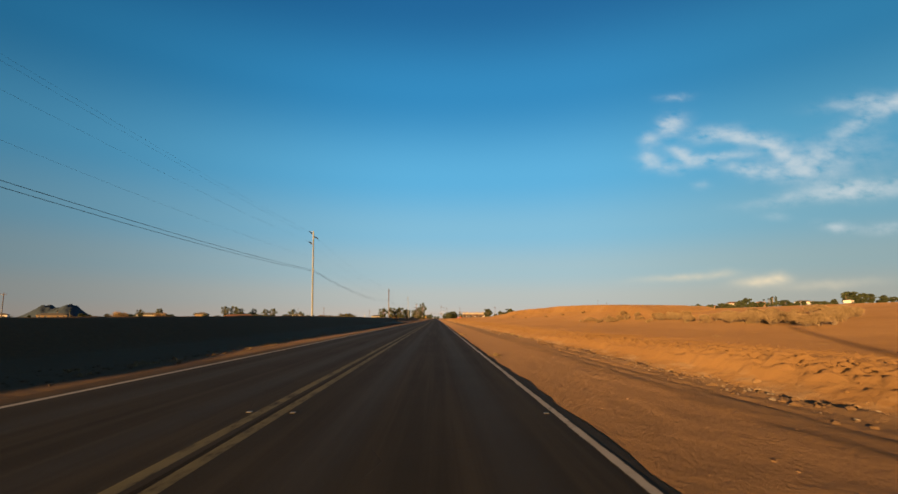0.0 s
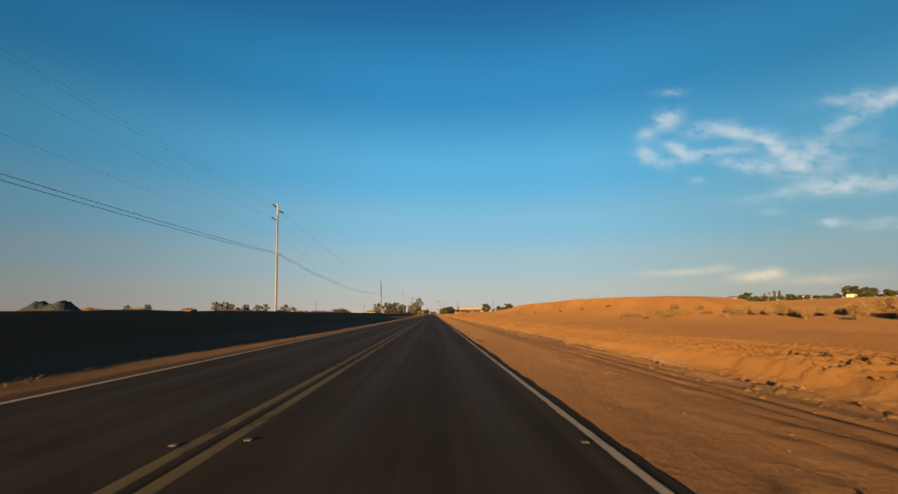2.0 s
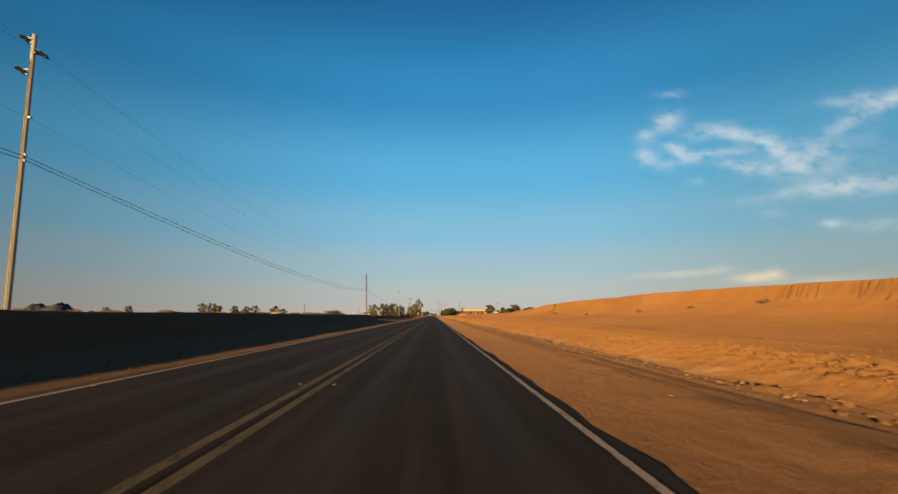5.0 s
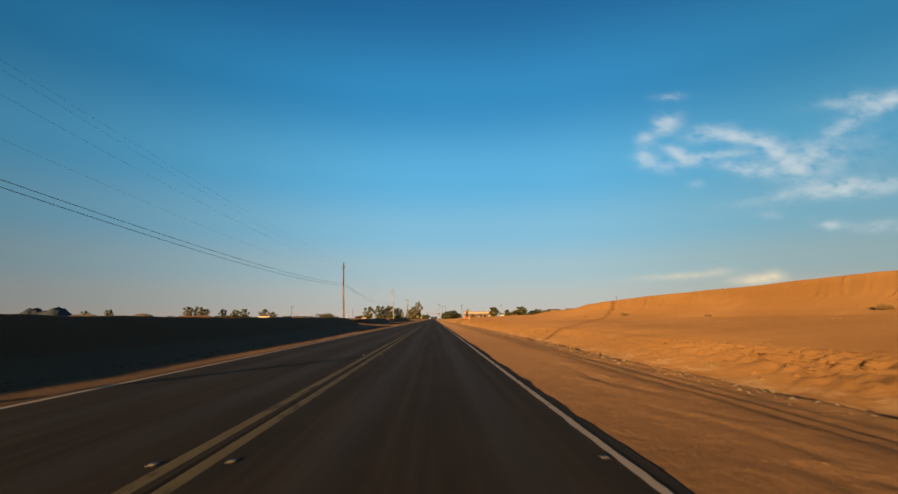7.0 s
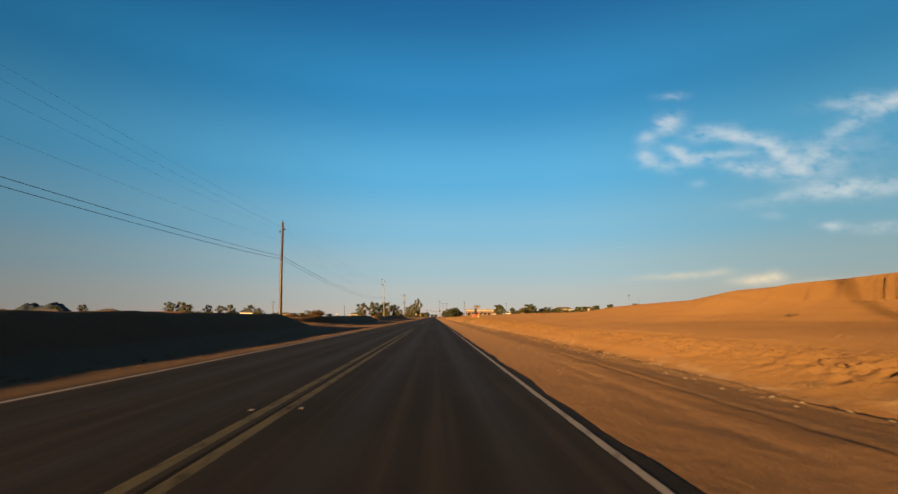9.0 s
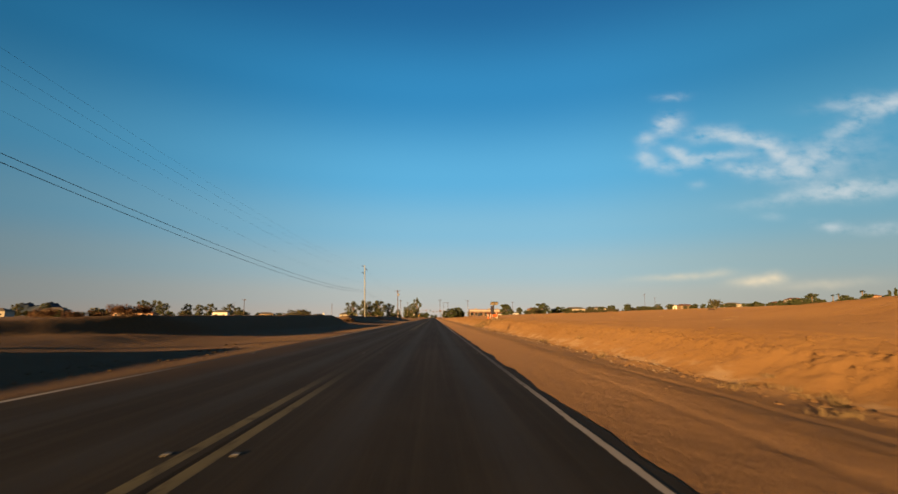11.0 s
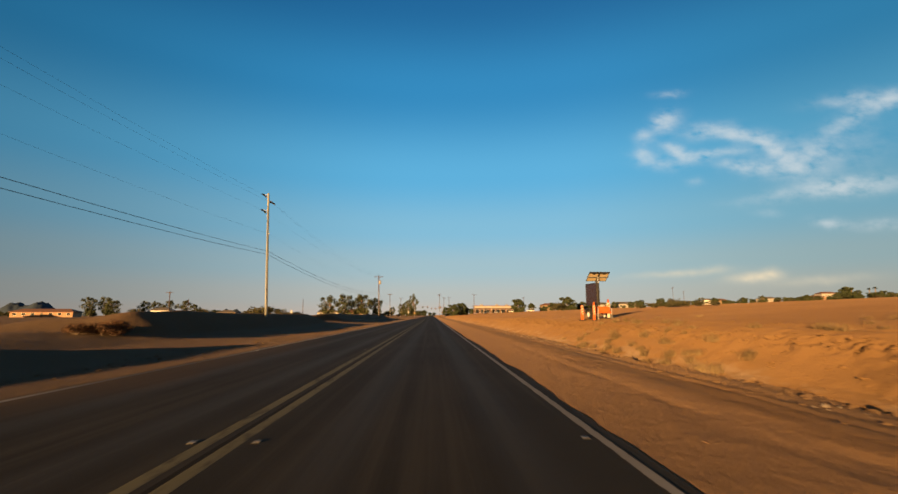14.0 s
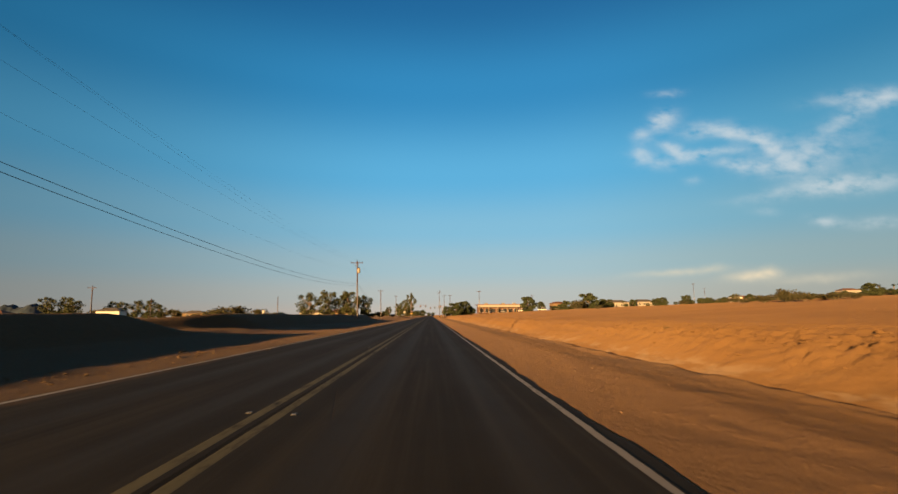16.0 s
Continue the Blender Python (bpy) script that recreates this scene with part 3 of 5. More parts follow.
    east = east + np.minimum(ease(x, 25, 60), 1) * 0.8 * rough(x * 0.05, y * 0.05, 3, 47)
    # west side: sandy strip, shaded flat, bank with gaps
    inside = 0.0
    for a, b, slant in BANKS:
        e = 1.2 * rough(x * 0.3, y * 0 + a, 2, 51)
        s, f = e - slant * np.clip(-x - 10.9, 0, 9), e - 1.0 * np.clip(-x - 10.9, 0, 9)
        inside = np.maximum(inside, ease(y, a - 1.5 + s, a + 1.8 + s) * (1 - ease(y, b - 2 + f, b + 2 + f)))
    crest = np.interp(y, (4, 12, 26, 34, 48, 70), (1.34, 1.24, 1.25, 1.36, 1.47, 1.43)) - 0.14 * ease(y, 160, 172) * (1 - ease(y, 186, 199)) + 0.16 * rough(x * 0 + 1, y * 0.12, 4, 53)
    xw = x - (1.3 + 0.5 * (1 - ease(y, 26, 48)) - 0.3 * ease(y, 112, 165) - 0.65 * ease(y, 218, 235))
    up = np.clip((-xw - 11.5) / 2.2, 0, 1) * (1 - 0.35 * ease(-xw, 13.7, 16)) * (1 - ease(-xw, 16.5, 21))
    low = np.interp(-x, (4.0, 4.4, 6.4, 8.0, 10.0, 12.0, 14.0, 25.0, 60.0, 400.0), (-0.03, -0.05, -0.04, -0.03, 0.10, 0.36, 0.48, 0.48, 0.40, 0.4))
    west = low * (1 - up * inside) + crest * up * inside
    west = west + 0.06 * rough(x * 0.6, y * 0.4, 4, 55) * ease(-x, 4.6, 6.5) + 0.13 * rough(x * 0.35, y * 0.3, 4, 57) * ease(-x, 10, 12)
    west = west + 0.05 * np.maximum(rough(x * 2.4, y * 1.6, 3, 59), 0) * np.exp(-((x + 6.0) / 0.7) ** 2)
    z = np.where(x > 0, east, west)
    under = (x > ROAD_W + 0.12) & (x < ROAD_E - 0.13)
    z = np.where(under, -0.09, z)
    # the far plain settles level
    far = ease(y, 700, 1600)
    return z * (1 - far) + np.where(under, -0.09, z * 0.5) * far


E_FRONT_X, E_FRONT_Z = (3.8, 4.1, 8.7, 8.95, 9.6, 12.0, 15.0, 19.0, 22.0, 30.0, 60.0, 150.0, 500.0, 900.0, 4600.0), (-0.012, -0.03, -0.26, -0.38, -0.30, 0.30, 0.66, 0.98, 1.22, 1.75, 3.0, 6.3, 20.0, 27.0, 27.0)
E_FIELD_X, E_FIELD_Z = (3.8, 4.1, 8.7, 8.95, 9.6, 11.0, 12.4, 15.0, 19.0, 22.0, 30.0, 50.0, 80.0, 150.0, 500.0, 600.0, 900.0, 4600.0), (-0.012, -0.03, -0.26, -0.38, -0.22, 0.42, 0.80, 1.04, 1.20, 1.36, 1.85, 2.7, 3.9, 6.4, 20.0, 26.0, 33.0, 33.0)
HEAP_Y = (50, 54, 57, 63, 70, 80, 100, 118, 132, 141, 147, 165, 176, 186)      # the brink of the heap along the road: its height and its distance
HEAP_Z = (0.9, 2.0, 2.65, 3.05, 3.30, 3.60, 3.85, 3.66, 3.52, 3.38, 2.80, 2.5, 1.9, 1.0)
HEAP_X = (26, 26.4, 26.7, 27.3, 28.0, 29.0, 28.5, 26.2, 24.5, 23.4, 23, 23, 23, 23)


def axis_lines(*stretches):
    """Grid lines from (start, end, step) stretches."""
    return np.unique(np.round(np.concatenate([np.arange(a, b, s) for a, b, s in stretches]), 4))


def sheet(name, xs, ys, height, material):
    """A grid mesh over the lines xs, ys."""
    gx, gy = np.meshgrid(xs, ys)
    gz = height(gx, gy)
    nx, ny = len(xs), len(ys)
    me = bpy.data.meshes.new(name)
    me.vertices.add(nx * ny)
    me.vertices.foreach_set("co", np.stack([gx, gy, gz], -1).ravel().astype(np.float32))
    i = (np.arange(ny - 1)[:, None] * nx + np.arange(nx - 1)[None]).ravel()
    quads = np.stack([i, i + 1, i + nx + 1, i + nx], -1)
    me.loops.add(quads.size)
    me.polygons.add(len(quads))
    me.loops.foreach_set("vertex_index", quads.ravel().astype(np.int32))
    me.polygons.foreach_set("loop_start", (np.arange(len(quads)) * 4).astype(np.int32))
    me.polygons.foreach_set("loop_total", np.full(len(quads), 4, np.int32))
    me.update()
    me.validate()
    me.polygons.foreach_set("use_smooth", np.ones(len(quads), bool))
    me.materials.append(material)
    return new(name, me)


def height_at(x, y):
    return float(land(np.array([x]), np.array([y]))[0])


gx = axis_lines((-9500, -400, 650), (-400, -60, 24), (-60, -25, 3), (-25, -15, 0.8), (-15, -9, 0.3), (-9, -7, 0.4), (-7, -4.5, 0.2), (-4.35, -4.1, 0.12),
                (-4.0, 3.8, 1.2), (3.62, 3.72, 0.05), (3.76, 6.6, 0.14), (6.6, 9.6, 0.075), (9.6, 10.6, 0.12), (10.6, 13.6, 0.08), (13.6, 19, 0.3), (19, 22, 0.3), (22, 35, 0.17), (35, 60, 0.7), (60, 80, 1.5), (80, 400, 20), (400, 4600, 500))
gy = axis_lines((-600, -60, 60), (-60, -8, 2), (-8, 2, 0.4), (2, 262, 0.11), (262, 300, 0.4), (300, 440, 2.0), (440, 1000, 12), (1000, 10500, 380))
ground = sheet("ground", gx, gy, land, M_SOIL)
tagged(ground, "red-brown graded desert soil with banks, ruts and tyre marks", "ground", kind="structure")

# ---------------------------------------------------------------- the road
bm = bmesh.new()
ys = list(np.arange(-60, 0, 1.0)) + list(np.arange(0, 262, 0.3)) + list(np.arange(262, 320, 1.0)) + list(np.arange(320, 1500, 20.0))
rows = []
for y in ys:
    ragged_e = ROAD_E + 0.17 * float(rough(np.array([y * 0.75]), np.array([2.0]), 4, 61)[0]) + 0.04 * float(rough(np.array([y * 2.6]), np.array([5.0]), 2, 64)[0])
    ragged_w = ROAD_W - 0.05 + 0.16 * float(rough(np.array([y * 0.5]), np.array([7.0]), 4, 62)[0])
    cols = [(ragged_w - 0.03, -0.12), (ragged_w, -0.01), (-3.9, 0.0), (-2.0, 0.0), (0.0, 0.0), (2.0, 0.0), (3.5, 0.0), (ragged_e, -0.008), (ragged_e + 0.03, -0.14)]
    rows.append([bm.verts.new((x, y, z)) for x, z in cols])
for r0, r1 in zip(rows, rows[1:]):
    for k in range(len(r0) - 1):
        bm.faces.new((r0[k], r0[k + 1], r1[k + 1], r1[k]))
road = part("road", bm, M_ASPHALT)
tagged(road, "straight two-lane worn dark asphalt road", "road", kind="structure")


def stripe(name, x_of, width, material, label):
    bm = bmesh.new()
    rows = []
    for y in list(np.arange(-40, 320, 2.0)) + list(np.arange(320, 1200, 40.0)):
        x = float(x_of(y))
        rows.append([bm.verts.new((x + dx, y, z)) for dx, z in ((-width / 2 - 0.012, 0.0004), (-width / 2 + 0.004, 0.0012), (width / 2 - 0.004, 0.0012), (width / 2 + 0.012, 0.0004))])
    for r0, r1 in zip(rows, rows[1:]):
        for k in range(3):
            bm.faces.new((r0[k], r0[k + 1], r1[k + 1], r1[k]))
    return tagged(part(name, bm, material), label, "road marking", kind="structure")


stripe("road_marking", lambda y: -0.225, 0.115, M_YELLOW_LINE, "scuffed yellow centre line of the road")
stripe("road_marking", lambda y: 0.055, 0.115, M_YELLOW_LINE, "scuffed yellow centre line of the road")
stripe("road_marking", lambda y: 3.635, 0.105, M_WHITE_LINE, "worn white edge line beside the sandy shoulder")
stripe("road_marking", west_edge, 0.10, M_WHITE_LINE_WEST, "worn white edge line beside the sandy strip")

# ---------------------------------------------------------------- pole line on the western bank
def steel_pole(x, y, z0, top):
    """A pale tapered pole with three dark horizontal post insulators and a neutral bracket."""
    pole = thing("utility_pole", pose(x, y, z0 - 0.3), "pale weathered utility pole with three dark post insulators", "utility pole", "pole line")
    h = top - z0 + 0.3
    bm = bmesh.new()
    tube(bm, [(0.4 - 0.4 * k / 10, 0, h * k / 10) for k in range(11)], [0.125 - 0.04 * k / 10 for k in range(11)], 14)
    part("shaft", bm, M_STEEL_POLE, pole, smooth=True)
    for side, dz in ((-1, 0.10), (1, 0.85), (-1, 1.55)):
        zz = h - dz
        bm = bmesh.new()
        start, tip = ((-0.16, zz - 0.26), (-0.58, zz + 0.02)) if side < 0 else ((0.16, zz + 0.03), (0.62, zz - 0.20))
        tube(bm, [(side * 0.06, 0, start[1]), (start[0], 0, start[1])], 0.045, 8)
        arm = part("bracket", bm, M_GALV, pole, "galvanised steel bracket")
        bm = bmesh.new()
        tube(bm, [(side * 0.06, 0, start[1] + 0.22), (0.5 * (start[0] + tip[0]), 0, 0.5 * (start[1] + tip[1]) + 0.1)], 0.012, 5)
        part("stay", bm, M_GALV, pole)
        bm = bmesh.new()
        pts, rr = [], []
        for k in range(19):
            f = k / 18
            pts.append((start[0] + (tip[0] - start[0]) * f, 0, start[1] + (tip[1] - start[1]) * f + 0.05 * math.sin(math.pi * f)))
            rr.append((0.095 if k % 2 else 0.07) * (1 - 0.2 * f))
        tube(bm, pts, rr, 10)
        part("insulator", bm, M_INSULATOR, pole, "dark ribbed post insulator")
        bm = bmesh.new()
        box(bm, tip[0] - 0.035, tip[0] + 0.035, -0.10, 0.10, tip[1] - 0.03, tip[1] + 0.03, 0.012)
        part("clamp", bm, M_INSULATOR, pole)
    for dz, r in ((3.75, 0.04), (5.38, 0.05), (5.62, 0.05)):
        bm = bmesh.new()
        box(bm, 0.08, 0.32, -0.05, 0.05, h - dz - r, h - dz + r, 0.01)
        part("cable_clamp", bm, M_GALV, pole)
    bm = bmesh.new()
    tube(bm, [(0.4, -0.165, 0.2), (0.22, -0.14, h * 0.45), (0.04, -0.115, h - 1.2)], 0.012, 5)
    part("ground_wire", bm, M_WIRE, pole)
    return pole


def wood_pole(x, y, z0, top, arms=0, can=False, label="dark creosoted wooden utility pole", arm_dir=0.0):
    """A round timber pole with pins, and where asked crossarms and a transformer can."""
    pole = thing("utility_pole", pose(x, y, z0 - 0.3, 0, 0, arm_dir), label, "utility pole", "pole line")
    h = top - z0 + 0.3
    bm = bmesh.new()
    tube(bm, [(0.3 - 0.3 * k / 9 + 0.02 * math.sin(k), 0.015 * math.cos(2 * k), h * k / 9) for k in range(10)], [0.17 - 0.065 * k / 9 for k in range(10)], 12)
    part("shaft", bm, M_WOOD_POLE, pole, smooth=True)
    bm = bmesh.new()
    tube(bm, [(0.29, -0.17, 0.2), (0.22, -0.15, h * 0.3), (0.12, -0.13, h * 0.62)], 0.045, 8)
    part("conduit", bm, M_GALV, pole, "grey cable riser conduit")
    pins = [(0.0, h + 0.12), (0.22, h - 0.7), (-0.22, h - 0.95)]
    for i in range(arms):
        z = h - 0.35 - 0.8 * i
        bm = bmesh.new()
        box(bm, -1.15, 1.15, -0.17, -0.06, z - 0.06, z + 0.06, 0.01)
        part("crossarm", bm, M_WOOD_POLE, pole)
        for s in (-1, 1):
            bm = bmesh.new()
            tube(bm, [(s * 0.62, -0.11, z - 0.03), (0, -0.13, z - 0.6)], 0.018, 5)
            part("brace", bm, M_GALV, pole)
        pins += [(-1.05, z + 0.1), (1.05, z + 0.1), (0.5, z + 0.1)]
    for px, pz in pins:
        bm = bmesh.new()
        tube(bm, [(px, -0.11 if abs(px) > 0.3 else 0, pz - 0.1), (px, -0.11 if abs(px) > 0.3 else 0, pz - 0.02), (px, -0.11 if abs(px) > 0.3 else 0, pz + 0.06), (px, -0.11 if abs(px) > 0.3 else 0, pz + 0.12)], [0.02, 0.06, 0.045, 0.05], 8)
        part("insulator", bm, M_INSULATOR, pole)
    if can:
        bm = bmesh.new()
        z = h - 2.3
        tube(bm, [(0.36, 0, z), (0.36, 0, z + 0.05), (0.36, 0, z + 0.85), (0.36, 0, z + 0.95)], [0.24, 0.28, 0.28, 0.2], 16)
        part("transformer", bm, M_STUCCO_PALE, pole, "pale grey transformer can", True)
        for dx in (-0.1, 0.1):
            bm = bmesh.new()
            tube(bm, [(0.36 + dx, 0, z + 0.93), (0.36 + dx, 0, z + 1.2)], [0.05, 0.02], 8)
            part("bushing", bm, M_INSULATOR, pole)
    return pole


LINE = [(-15.5, -37.5, 13.3), (-15.2, 64.3, 13.2), (-13.9, 155.2, 10.9), (-13.1, 245.8, 12.3), (-12.2, 327.6, 11.6), (-17.5, 420.0, 11.0)]
for i, (x, y, top) in enumerate(LINE):
    z0 = height_at(x, y)
    if i in (0, 1, 3):
        steel_pole(x, y, z0, top)
    elif i == 2:
        wood_pole(x, y, z0, top, label="dark brown wooden utility pole with a cable riser")
    else:
        wood_pole(x, y, z0, top, arms=1, can=(i == 4), label="wooden utility pole with a crossarm" + (" and pale transformer can" if i == 4 else ""))


def wire(a, b, sag, r, label):
    a, b = Vector(a), Vector(b)
    bm = bmesh.new()
    pts = []
    for k in range(29):
        f = k / 28
        p = a.lerp(b, f)
        p.z -= 4 * sag * f * (1 - f)
        pts.append(p)
    tube(bm, pts, r, 5)
    return tagged(part("overhead_cable", bm, M_WIRE), label, "power line", "overhead lines")


def hangers(i):
    """Where the six lines meet pole i."""
    x, y, top = LINE[i]
    if i in (0, 1, 3):
        near = 5.42 if i < 2 else 5.35
        return [(x - 0.58, y, top - 0.08), (x + 0.62, y, top - 1.05), (x - 0.58, y, top - 1.53), (x + 0.2, y, top - 3.75), (x + 0.22, y, top - near), (x + 0.22, y, top - 11.0 + near)]
    if i == 2:
        return [(x, y, top + 0.2), (x + 0.22, y, top - 0.6), (x - 0.22, y, top - 0.85), (x + 0.15, y, top - 2.0), (x + 0.18, y, top - 3.55), (x + 0.18, y, top - 3.85)]
    return [(x - 1.05, y - 0.11, top - 0.1), (x + 1.05, y - 0.11, top - 0.1), (x + 0.5, y - 0.11, top - 0.1), (x + 0.16, y, top - 1.6), (x + 0.16, y, top - 4.3), (x + 0.16, y, top - 4.65)]


for i in range(len(LINE) - 1):
    for k, (a, b) in enumerate(zip(hangers(i), hangers(i + 1))):
        wire(a, b, (1.25, 1.25, 1.25, 1.4, 1.3, 1.4)[k], 0.0036 if k < 4 else 0.014, "thin dark overhead conductor between poles" if k < 4 else "black communications cable between poles")


# ---------------------------------------------------------------- message-board trailer and its barricades
def ring_wheel(parent, x, y, z, r, w):
    bm = bmesh.new()
    tube(bm, [(x - w / 2, y, z), (x - w * 0.42, y, z), (x - w * 0.25, y, z), (x + w * 0.25, y, z), (x + w * 0.42, y, z), (x + w / 2, y, z)], [r * 0.66, r * 0.93, r, r, r * 0.93, r * 0.66], 24)
    tyre = part("tyre", bm, M_RUBBER, parent, "black rubber tyre", True)
    bm = bmesh.new()
    for s in (-1, 1):
        tube(bm, [(x + s * (w / 2 - 0.01), y, z), (x + s * (w / 2 + 0.012), y, z), (x + s * (w / 2 - 0.02), y, z), (x + s * (w / 2 - 0.03), y, z)], [r * 0.64, r * 0.58, r * 0.42, r * 0.16], 18)
        tube(bm, [(x + s * (w / 2 - 0.04), y, z), (x + s * (w / 2 + 0.02), y, z)], r * 0.15, 10)
    part("rim", bm, M_RIM, parent, "white steel wheel rim")


def message_trailer(x, y, z, turn):
    """Local y runs along the trailer's length, the display looks towards local -x."""
    t = thing("message_board_trailer", pose(x, y, z, 0, 0, turn), "orange solar message-board trailer with a blank dark display", "trailer")
    bm = bmesh.new()
    for s in (-0.42, 0.42):
        box(bm, s - 0.04, s + 0.04, -1.25, 1.25, 0.42, 0.52, 0.01)
    for s in (-1.2, -0.4, 0.4, 1.2):
        box(bm, -0.42, 0.42, s - 0.04, s + 0.04, 0.43, 0.51, 0.008)
    part("chassis", bm, M_ORANGE, t)
    bm = bmesh.new()
    box(bm, -0.42, 0.42, -1.12, -0.25, 0.52, 0.86, 0.03)
    box(bm, -0.435, 0.435, -1.135, -0.235, 0.82, 0.875, 0.012)
    part("battery_box", bm, M_ORANGE, t, "orange steel battery box")
    bm = bmesh.new()
    box(bm, -0.4, 0.4, 0.35, 1.1, 0.52, 0.80, 0.03)
    part("control_box", bm, M_BLACK, t, "black control box")
    bm = bmesh.new()
    for s in (-0.4, 0.4):
        tube(bm, [(s, 1.2, 0.46), (0, 2.3, 0.46)], 0.045, 8)
    tube(bm, [(0, 2.25, 0.46), (0, 2.5, 0.48)], 0.05, 8)
    part("drawbar", bm, M_BLACK, t, "dark steel drawbar")
    for s in (-1, 1):
        ring_wheel(t, s * 0.60, -0.1, 0.32, 0.32, 0.2)
        bm = bmesh.new()
        arc = [(s * 0.60, -0.1 + 0.42 * math.cos(a), 0.34 + 0.40 * math.sin(a)) for a in [math.pi * k / 12 for k in range(13)]]
        for p, q in zip(arc, arc[1:]):
            v = [bm.verts.new((p[0] + dx, pp[1], pp[2] + dz)) for pp in (p, q) for dx, dz in ((-0.13, 0), (0.13, 0), (0.13, 0.012), (-0.13, 0.012))]
            for a, b, c, d in ((0, 1, 5, 4), (1, 2, 6, 5), (2, 3, 7, 6), (3, 0, 4, 7)):
                bm.faces.new([v[k] for k in (a, b, c, d)])
        part("mudguard", bm, M_BLACK, t, "black mudguard")
    for sx, sy in ((-0.5, -1.2), (0.5, -1.2), (-0.5, 1.2), (0.5, 1.2)):
        bm = bmesh.new()
        tube(bm, [(sx, sy, 0.03), (sx, sy, 0.78)], 0.03, 8)
        box(bm, sx - 0.09, sx + 0.09, sy - 0.09, sy + 0.09, 0.0, 0.03, 0.006)
        part("jack", bm, M_GALV, t, "steel levelling jack")
    bm = bmesh.new()
    tube(bm, [(0.05, 0, 0.5), (0.05, 0, 2.82)], [0.085, 0.07], 10)
    part("mast", bm, M_BLACK, t)
    board = part("display_cabinet", box(bmesh.new(), -0.36, -0.17, -0.9, 0.9, 0.96, 2.56, 0.03), M_BLACK, t, "black display cabinet")
    part("display_face", box(bmesh.new(), -0.372, -0.352, -0.83, 0.83, 1.03, 2.49, 0.006), M_BOARD, board, "blank dark maroon matrix display")
    bm = bmesh.new()
    for zz in (0.995, 2.525):
        box(bm, -0.385, -0.355, -0.87, 0.87, zz - 0.03, zz + 0.03, 0.006)
    for yy in (-0.865, 0.865):
        box(bm, -0.384, -0.354, yy - 0.03, yy + 0.03, 1.03, 2.49, 0.006)
    part("bezel", bm, M_BLACK, board)
    bm = bmesh.new()
    box(bm, -0.18, 0.12, -0.4, 0.4, 1.9, 2.0, 0.01)
    part("display_mount", bm, M_GALV, t)
    return t


def solar_array(parent_pose, z):
    """Two framed panels on the mast head, tilted so that their undersides show from the road."""
    t = thing("solar_panel_array", parent_pose, "two tilted solar panels with pale undersides on a mast", "solar panel")
    bm = bmesh.new()
    tube(bm, [(0, 0, -0.42), (0, 0, 0.0)], 0.05, 10)
    tube(bm, [(-0.8, 0, 0.0), (0.8, 0, 0.0)], 0.035, 8)
    part("tilt_head", bm, M_GALV, t)
    slope = Matrix.Rotation(radians(-38), 4, "X")
    bm = box(bmesh.new(), -0.04, 0.04, -0.46, 0.46, -0.02, 0.03, 0.008)
    bmesh.ops.transform(bm, matrix=slope, verts=bm.verts)
    part("spine", bm, M_BLACK, t)
    for s in (-1, 1):
        cx = s * 0.385
        for name, mat, b, label in (("backsheet", M_PANEL_BACK, (cx - 0.35, cx + 0.35, -0.46, 0.46, 0.050, 0.058), "pale panel underside"),
                                    ("cells", M_PANEL_CELL, (cx - 0.35, cx + 0.35, -0.46, 0.46, 0.062, 0.070), "dark solar cells")):
            bm = box(bmesh.new(), *b)
            bmesh.ops.transform(bm, matrix=slope, verts=bm.verts)
            part(name, bm, mat, t, label)
        bm = bmesh.new()
        for x0, x1, y0, y1 in ((cx - 0.365, cx + 0.365, -0.48, -0.45), (cx - 0.365, cx + 0.365, 0.45, 0.48), (cx - 0.365, cx - 0.34, -0.46, 0.46), (cx + 0.34, cx + 0.365, -0.46, 0.46)):
            box(bm, x0, x1, y0, y1, 0.03, 0.075, 0.006)
        bmesh.ops.transform(bm, matrix=slope, verts=bm.verts)
        part("panel_frame", bm, M_BLACK, t, "dark panel frame")
        bm = bmesh.new()
        for yy in (-0.40,):
            box(bm, cx - 0.35, cx + 0.35, yy - 0.03, yy + 0.03, 0.0, 0.045, 0.006)
        box(bm, cx - 0.10, cx + 0.10, -0.35, -0.26, 0.02, 0.05, 0.004)
        bmesh.ops.transform(bm, matrix=slope, verts=bm.verts)
        part("panel_rail", bm, M_BLACK, t)
    return t


